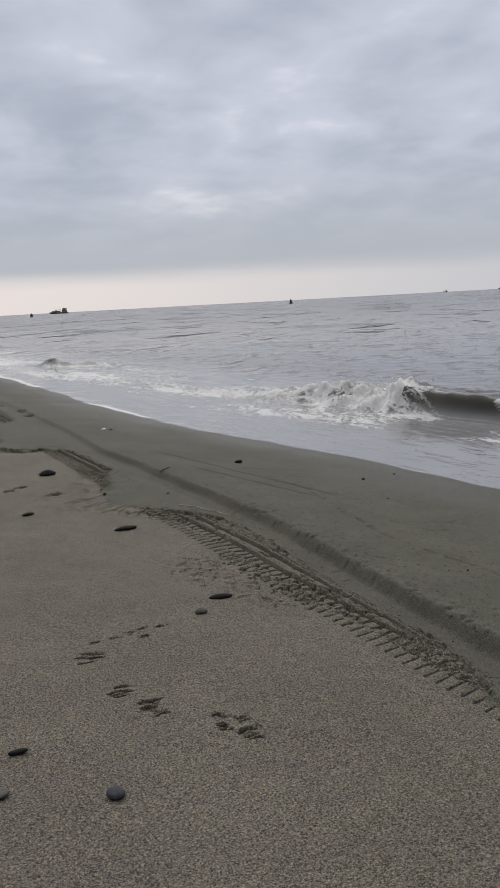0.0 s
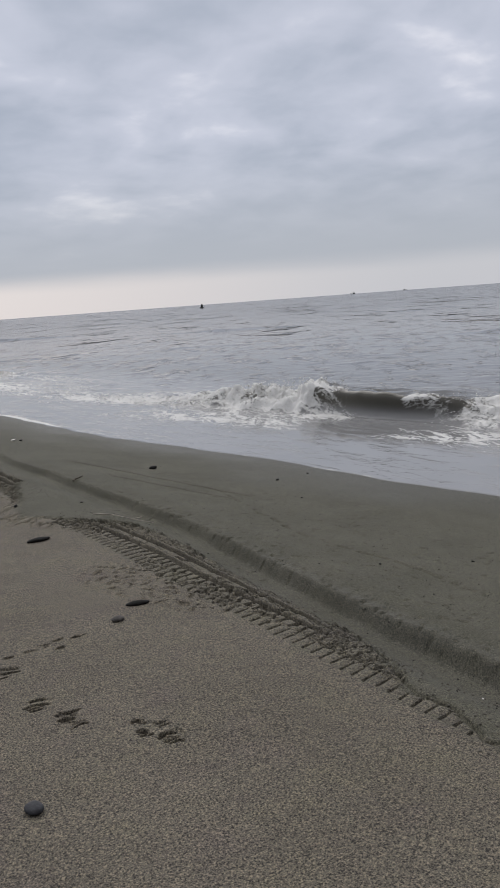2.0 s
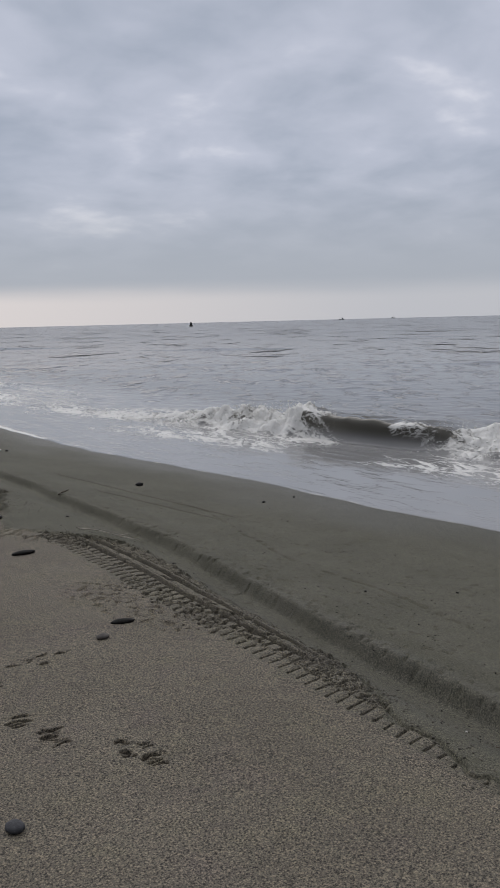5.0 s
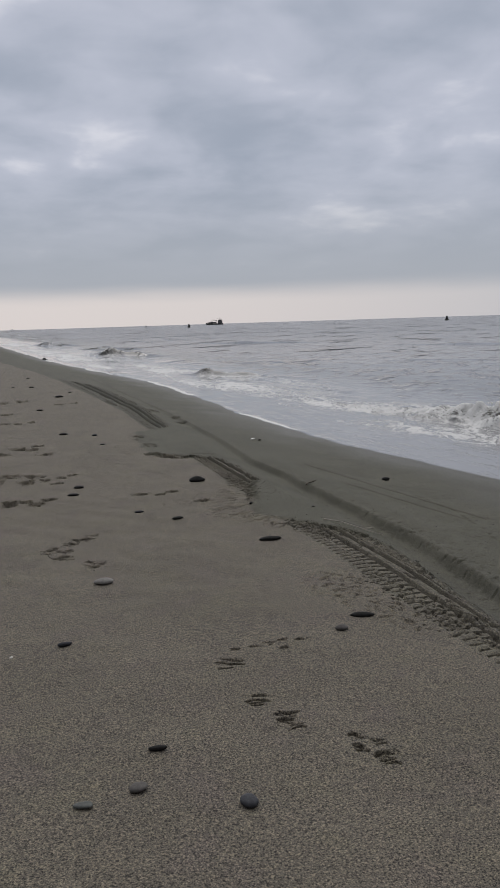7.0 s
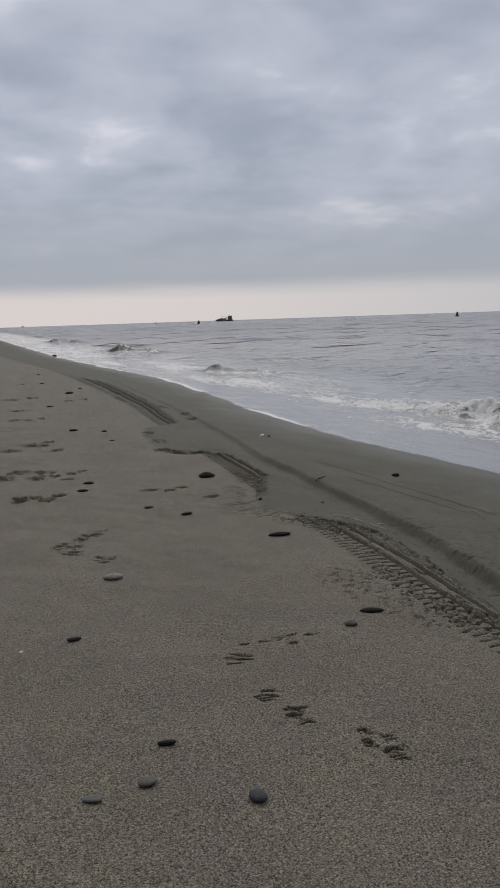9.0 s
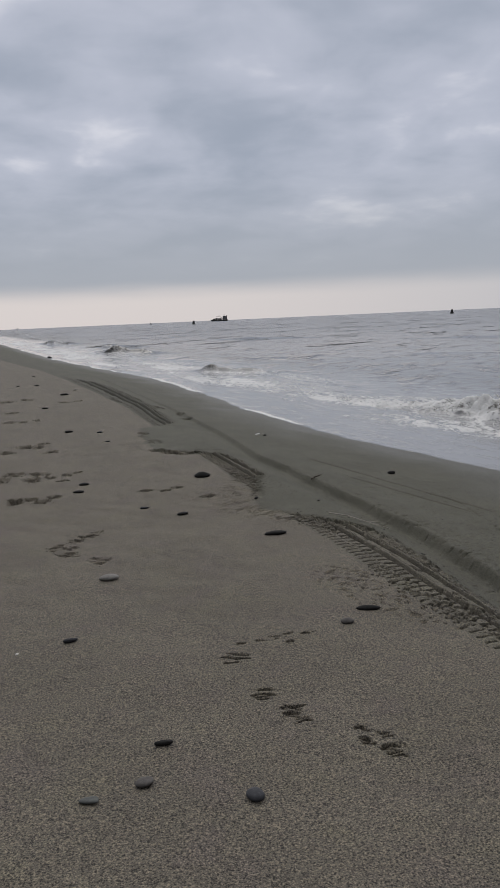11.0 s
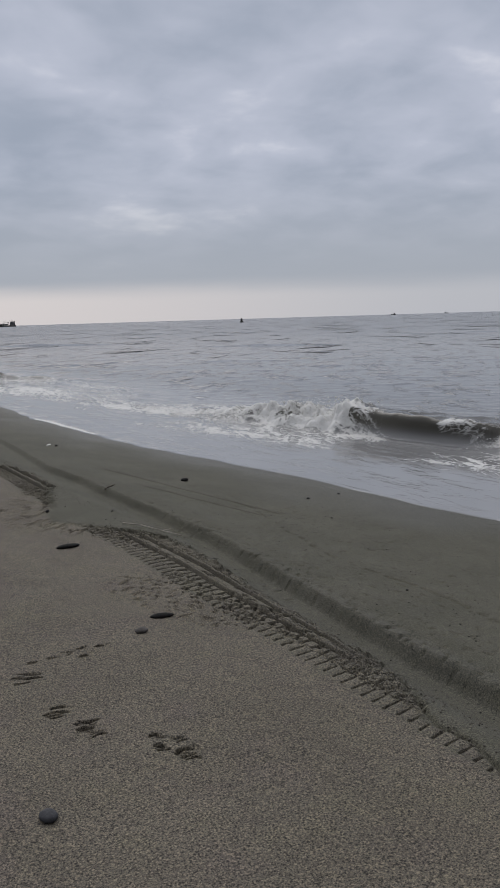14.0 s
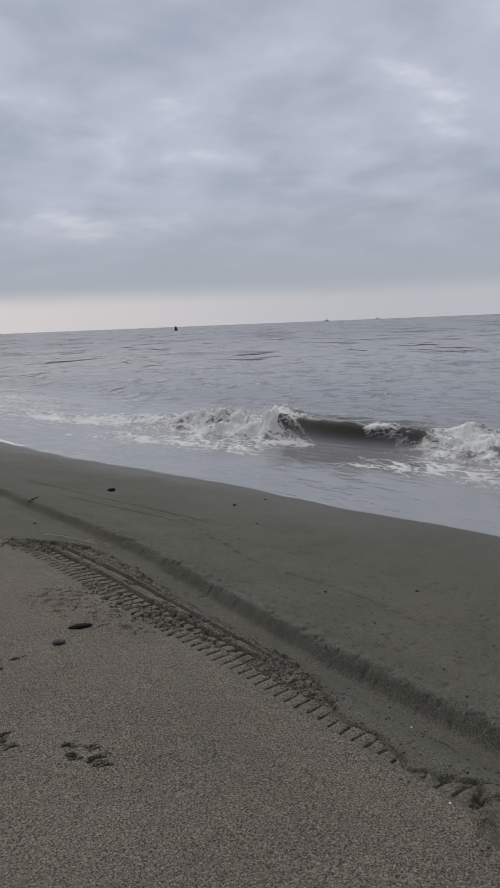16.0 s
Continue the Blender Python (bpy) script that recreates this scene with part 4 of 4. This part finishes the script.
for i, (x, y, wide, words) in enumerate(WET_STONES):
    stone("pebble", DARK, words, "pebble", x, y, (wide, wide * 0.7, wide * 0.45), 40 * i, 0.25, 60 + i, WET, 0.3)


def stick(x, y, length, thick, turn, label, lift=0.0):
    """A crooked, tapered twig with a short side shoot."""
    bm = bmesh.new()
    rnd = random.Random(int(x * 1000))
    spots = [Vector((t * length - length / 2, 0.12 * length * math.sin(t * 4.1 + rnd.random()), thick * 0.4 + lift * t)) for t in (0, 0.3, 0.65, 1)]
    for k in range(3):
        rod(bm, spots[k], spots[k + 1], thick / 2 * (1 - 0.15 * k), thick / 2 * (0.85 - 0.15 * k), 7)
    rod(bm, spots[2], spots[2] + Vector((0.14 * length, 0.16 * length, thick * 0.5)), thick / 3, thick / 6, 6)
    ob = link("stick", bm, BLEACHED if "pale" in label else WOOD)
    c, s = length / 2 * math.cos(radians(turn)), length / 2 * math.sin(radians(turn))
    z0, z1 = sand_height(x - c, y - s), sand_height(x + c, y + s)
    ob.matrix_world = pose(x, y, max((z0 + z1) / 2, sand_height(x, y)) + 0.003, 0, math.degrees(math.atan2(z0 - z1, length)), turn)
    return tagged(ob, label, "stick")


stick(2.625, 6.773, 0.11, 0.016, 20, "short crooked dark twig beside the smooth rut", 0.006)
stick(2.191, 1.624, 0.045, 0.005, -62, "tiny dark twig lying on damp sand")
stick(2.26, 5.03, 0.44, 0.009, -31, "thin straight pale twig across the tyre track's end", 0.006)


def scatter(name, mat, label, category, count, place, seed, sides=1):
    """Many small lumps in one mesh; place(rnd) gives x, y, radius and flatness."""
    rnd = random.Random(seed)
    base = bmesh.new()
    bmesh.ops.create_icosphere(base, subdivisions=sides, radius=1.0)
    verts = np.array([v.co for v in base.verts])
    faces = np.array([[v.index for v in f.verts] for f in base.faces])
    base.free()
    spots = [place(rnd) for _ in range(count)]
    xs, ys = np.array([s[0] for s in spots]), np.array([s[1] for s in spots])
    zs = np.array([s[4] for s in spots]) if len(spots[0]) > 4 else relief(xs, ys)[0]
    allv, allf = [], []
    for i, s in enumerate(spots):
        jitter = np.array([[rnd.uniform(0.72, 1.25)] for _ in verts])
        c, n = math.cos(i * 2.4), math.sin(i * 2.4)
        v = verts * jitter * s[2] * np.array([1.15, 0.9, s[3]])
        v = np.stack([c * v[:, 0] - n * v[:, 1], n * v[:, 0] + c * v[:, 1], v[:, 2]], 1)
        allv.append(v + np.array([s[0], s[1], zs[i] + 0.3 * s[2] * s[3]]))
        allf.append(faces + i * len(verts))
    me = bpy.data.meshes.new(name)
    me.from_pydata(np.concatenate(allv).tolist(), [], np.concatenate(allf).tolist())
    me.polygons.foreach_set("use_smooth", np.ones(len(me.polygons), dtype=bool))
    me.materials.append(mat)
    return tagged(new(name, me), label, category, kind="stuff")


def by_track(rnd):
    while True:
        y = rnd.choice([rnd.uniform(1.2, 5.6), rnd.uniform(5.9, 8.8), rnd.uniform(1.3, 3.2)])
        x = rnd.choice([rnd.gauss(2.12, 0.06), rnd.gauss(float(washed(np.array(y))), 0.05), rnd.uniform(1.9, 2.2)])
        if 1.45 < x < 2.4:
            return x, y, rnd.choice([0.0025, 0.003, 0.004, 0.006]), 0.8


def by_prints(rnd):
    cx, cy, rx, ry, turn, deep = rnd.choice(PRINTS[:48])
    k, a = rnd.uniform(0.6, 1.7), rnd.uniform(0, 6.3)
    return cx + k * rx * math.cos(a), cy + k * ry * math.sin(a), rnd.choice([0.002, 0.003, 0.004]) * (1 + cy * 0.05), 0.8


scatter("sand_crumbs", CLOD, "loose crumbs of damp sand along the tyre track", "sand crumbs", 1500, by_track, 5)
scatter("sand_crumbs", CLOD, "loose crumbs of sand kicked out of paw prints", "sand crumbs", 420, by_prints, 6)
scatter("grit", DARK, "scattered dark grit on the damp sand", "grit", 900, lambda r: (r.uniform(2.1, 4.3), r.triangular(1.3, 9.0, 2.5), r.choice([0.002, 0.0025, 0.003, 0.0035, 0.005]), 0.6), 7)


# ---- foam torn off the breaking wave ----
def on_bore(rnd):
    y = rnd.choice([rnd.triangular(9.4, 15.0, 10.4), rnd.triangular(9.4, 15.0, 10.4), rnd.uniform(4.4, 7.6)])
    q = rnd.gauss(-0.14, 0.20)
    x = float(breaker_line(np.array(y))) + q
    tall = 0.42 * (1 - step(10.2, 14.0, np.array(y))) * (1.0 if y > 9 else 0.62) + 0.10
    z = SEA + float(tall) * math.exp(-((q + 0.1) / 0.45) ** 2) * rnd.uniform(0.5, 1.05)
    return x, y, rnd.choice([0.005, 0.006, 0.008, 0.010, 0.015]), rnd.uniform(0.6, 0.9), z


scatter("foam", FOAM, "tumbling white foam of the breaking wave", "foam", 1900, on_bore, 11)


# ---- far things on the sea ----
def at_bearing(bearing, distance, turn=0.0):
    """A place on the sea by its bearing from +y towards +x."""
    b = radians(bearing)
    return pose(distance * math.sin(b), distance * math.cos(b), SEA, 0, 0, turn - bearing)


def hull_mesh(length, beam, depth, sheer):
    """A ship's hull: lofted sections, bow towards -x."""
    bm = bmesh.new()
    rings = []
    for k in range(13):
        t = k / 12
        half = beam / 2 * min(1.0, 0.04 + 1.25 * math.sin(min(t * 1.9, 1.0) * math.pi / 2)) * (0.86 if k == 12 else 1)
        top = depth + sheer * (max(0, 1 - t * 2.2)) ** 2 + 0.25 * sheer * max(0, t - 0.7)
        rake = (1 - t) ** 3 * 0.08 * length
        x = -length / 2 + t * length
        rings.append([bm.verts.new(p) for p in ((x + rake, -half * 0.75, -0.8), (x + rake * 0.3, -half, depth * 0.5), (x, -half, top), (x, half, top), (x + rake * 0.3, half, depth * 0.5), (x + rake, half * 0.75, -0.8))])
    for p, q in zip(rings, rings[1:]):
        for i in range(6):
            bm.faces.new((p[i], p[(i + 1) % 6], q[(i + 1) % 6], q[i]))
    bm.faces.new(rings[0])
    bm.faces.new(list(reversed(rings[-1])))
    bmesh.ops.recalc_face_normals(bm, faces=bm.faces)
    return bm


def work_ship():
    ship = tagged(new("work_ship"), "dark work ship with a tall stern house on the horizon", "ship")
    hull = link("hull", hull_mesh(26.5, 7.0, 1.9, 1.0), HULL, ship, smooth=False)
    bm = bmesh.new()
    box(bm, -13.0, 13.0, -3.4, 3.4, 2.0, 2.25)
    link("deck", bm, STEEL, ship, smooth=False)
    bm = bmesh.new()
    box(bm, 5.0, 12.0, -3.0, 3.0, 2.2, 5.2, 0.15)
    house = link("deckhouse", bm, HOUSE, ship, smooth=False)
    bm = bmesh.new()
    box(bm, 5.6, 10.6, -2.7, 2.7, 5.2, 7.6, 0.15)
    bridge = link("wheelhouse", bm, HOUSE, ship, smooth=False)
    for k in range(4):
        bm = bmesh.new()
        box(bm, 6.0 + k * 1.15, 6.9 + k * 1.15, -2.76, -2.68, 6.3, 7.2, 0.03)
        link("window", bm, GLASS, bridge, smooth=False)
    bm = bmesh.new()
    rod(bm, (8.4, 0, 7.5), (8.4, 0, 10.2), 0.18, 0.10)
    rod(bm, (7.4, 0, 9.2), (9.4, 0, 9.2), 0.08)
    link("mast", bm, STEEL, ship)
    bm = bmesh.new()
    rod(bm, (11.3, 0, 5.0), (11.5, 0, 8.4), 0.6, 0.5, 10)
    link("funnel", bm, HULL, ship)
    bm = bmesh.new()
    rod(bm, (3.4, 0, 2.2), (3.4, 0, 6.4), 0.35, 0.25)
    post = link("crane_post", bm, STEEL, ship)
    bm = bmesh.new()
    rod(bm, (3.4, 0, 6.2), (-5.2, 0, 7.3), 0.24, 0.14)
    link("crane_boom", bm, STEEL, ship)
    bm = bmesh.new()
    rod(bm, (8.4, 0, 10.0), (-5.0, 0, 7.4), 0.05, 0.05, 5)
    link("stay_cable", bm, STEEL, ship)
    for k, (x0, x1, top) in enumerate(((-9.5, -6.2, 4.2), (-5.8, -2.6, 5.0), (-2.2, 2.6, 4.4))):
        bm = bmesh.new()
        box(bm, x0, x1, -2.6, 2.6, 2.2, top, 0.3)
        link("deck_load", bm, (STEEL, HULL, HOUSE)[k], ship, smooth=False)
    for y in (-3.3, 3.3):
        bm = bmesh.new()
        rod(bm, (-12.6, y * 0.3, 3.6), (-9.4, y, 3.2), 0.05, 0.05, 5)
        for k in range(4):
            rod(bm, (-12.4 + k, y * (0.35 + 0.2 * k), 2.6), (-12.4 + k, y * (0.35 + 0.2 * k), 3.5), 0.04, 0.04, 5)
        link("bow_rail", bm, STEEL, ship)
    return ship


work_ship().matrix_world = at_bearing(14.6, 1240, 2)


def fishing_boat():
    boat = tagged(new("fishing_boat"), "small dark fishing boat far out on the horizon", "boat", "boats on the horizon")
    link("hull", hull_mesh(13.0, 4.2, 1.5, 1.3), HULL, boat, smooth=False)
    bm = bmesh.new()
    box(bm, 0.8, 4.6, -1.5, 1.5, 1.4, 4.4, 0.12)
    cabin = link("cabin", bm, HOUSE, boat, smooth=False)
    bm = bmesh.new()
    box(bm, 1.4, 4.0, -1.56, -1.46, 3.1, 3.9, 0.03)
    link("window", bm, GLASS, cabin, smooth=False)
    bm = bmesh.new()
    rod(bm, (0.4, 0, 1.4), (0.4, 0, 7.2), 0.14, 0.08)
    rod(bm, (0.4, 0, 4.6), (-4.2, 0, 5.8), 0.08, 0.06)
    link("mast", bm, STEEL, boat)
    return boat


boat = fishing_boat()
boat.matrix_world = at_bearing(41.55, 2150, 0)
copy_thing(boat, at_bearing(45.15, 2600, 180))
copy_thing(boat, at_bearing(0.6, 3400, 20))


def buoy():
    thing = tagged(new("buoy"), "dark navigation buoy floating upright on the sea", "buoy", "buoys")
    bm = bmesh.new()
    for r0, r1, z0, z1 in ((0.55, 0.95, -0.5, -0.1), (0.95, 0.95, -0.1, 0.45), (0.95, 0.45, 0.45, 0.75)):
        rod(bm, (0, 0, z0), (0, 0, z1), r0, r1, 18)
    link("float", bm, BUOY, thing)
    bm = bmesh.new()
    rod(bm, (0, 0, 0.70), (0, 0, 1.75), 0.52, 0.46, 8)
    for k in range(4):
        a = math.pi / 4 + k * math.pi / 2
        rod(bm, (0.60 * math.cos(a), 0.60 * math.sin(a), 0.6), (0.50 * math.cos(a), 0.50 * math.sin(a), 1.85), 0.09, 0.07)
    link("tower", bm, BUOY, thing, smooth=False)
    bm = bmesh.new()
    rod(bm, (0, 0, 1.75), (0, 0, 1.98), 0.40, 0.34, 12)
    rod(bm, (0, 0, 1.98), (0, 0, 2.12), 0.20, 0.12, 10)
    link("lantern", bm, STEEL, thing)
    return thing


mark = buoy()
mark.matrix_world = at_bearing(30.86, 405)
copy_thing(mark, at_bearing(12.77, 500, 40))
copy_thing(mark, at_bearing(9.75, 1050, 10))
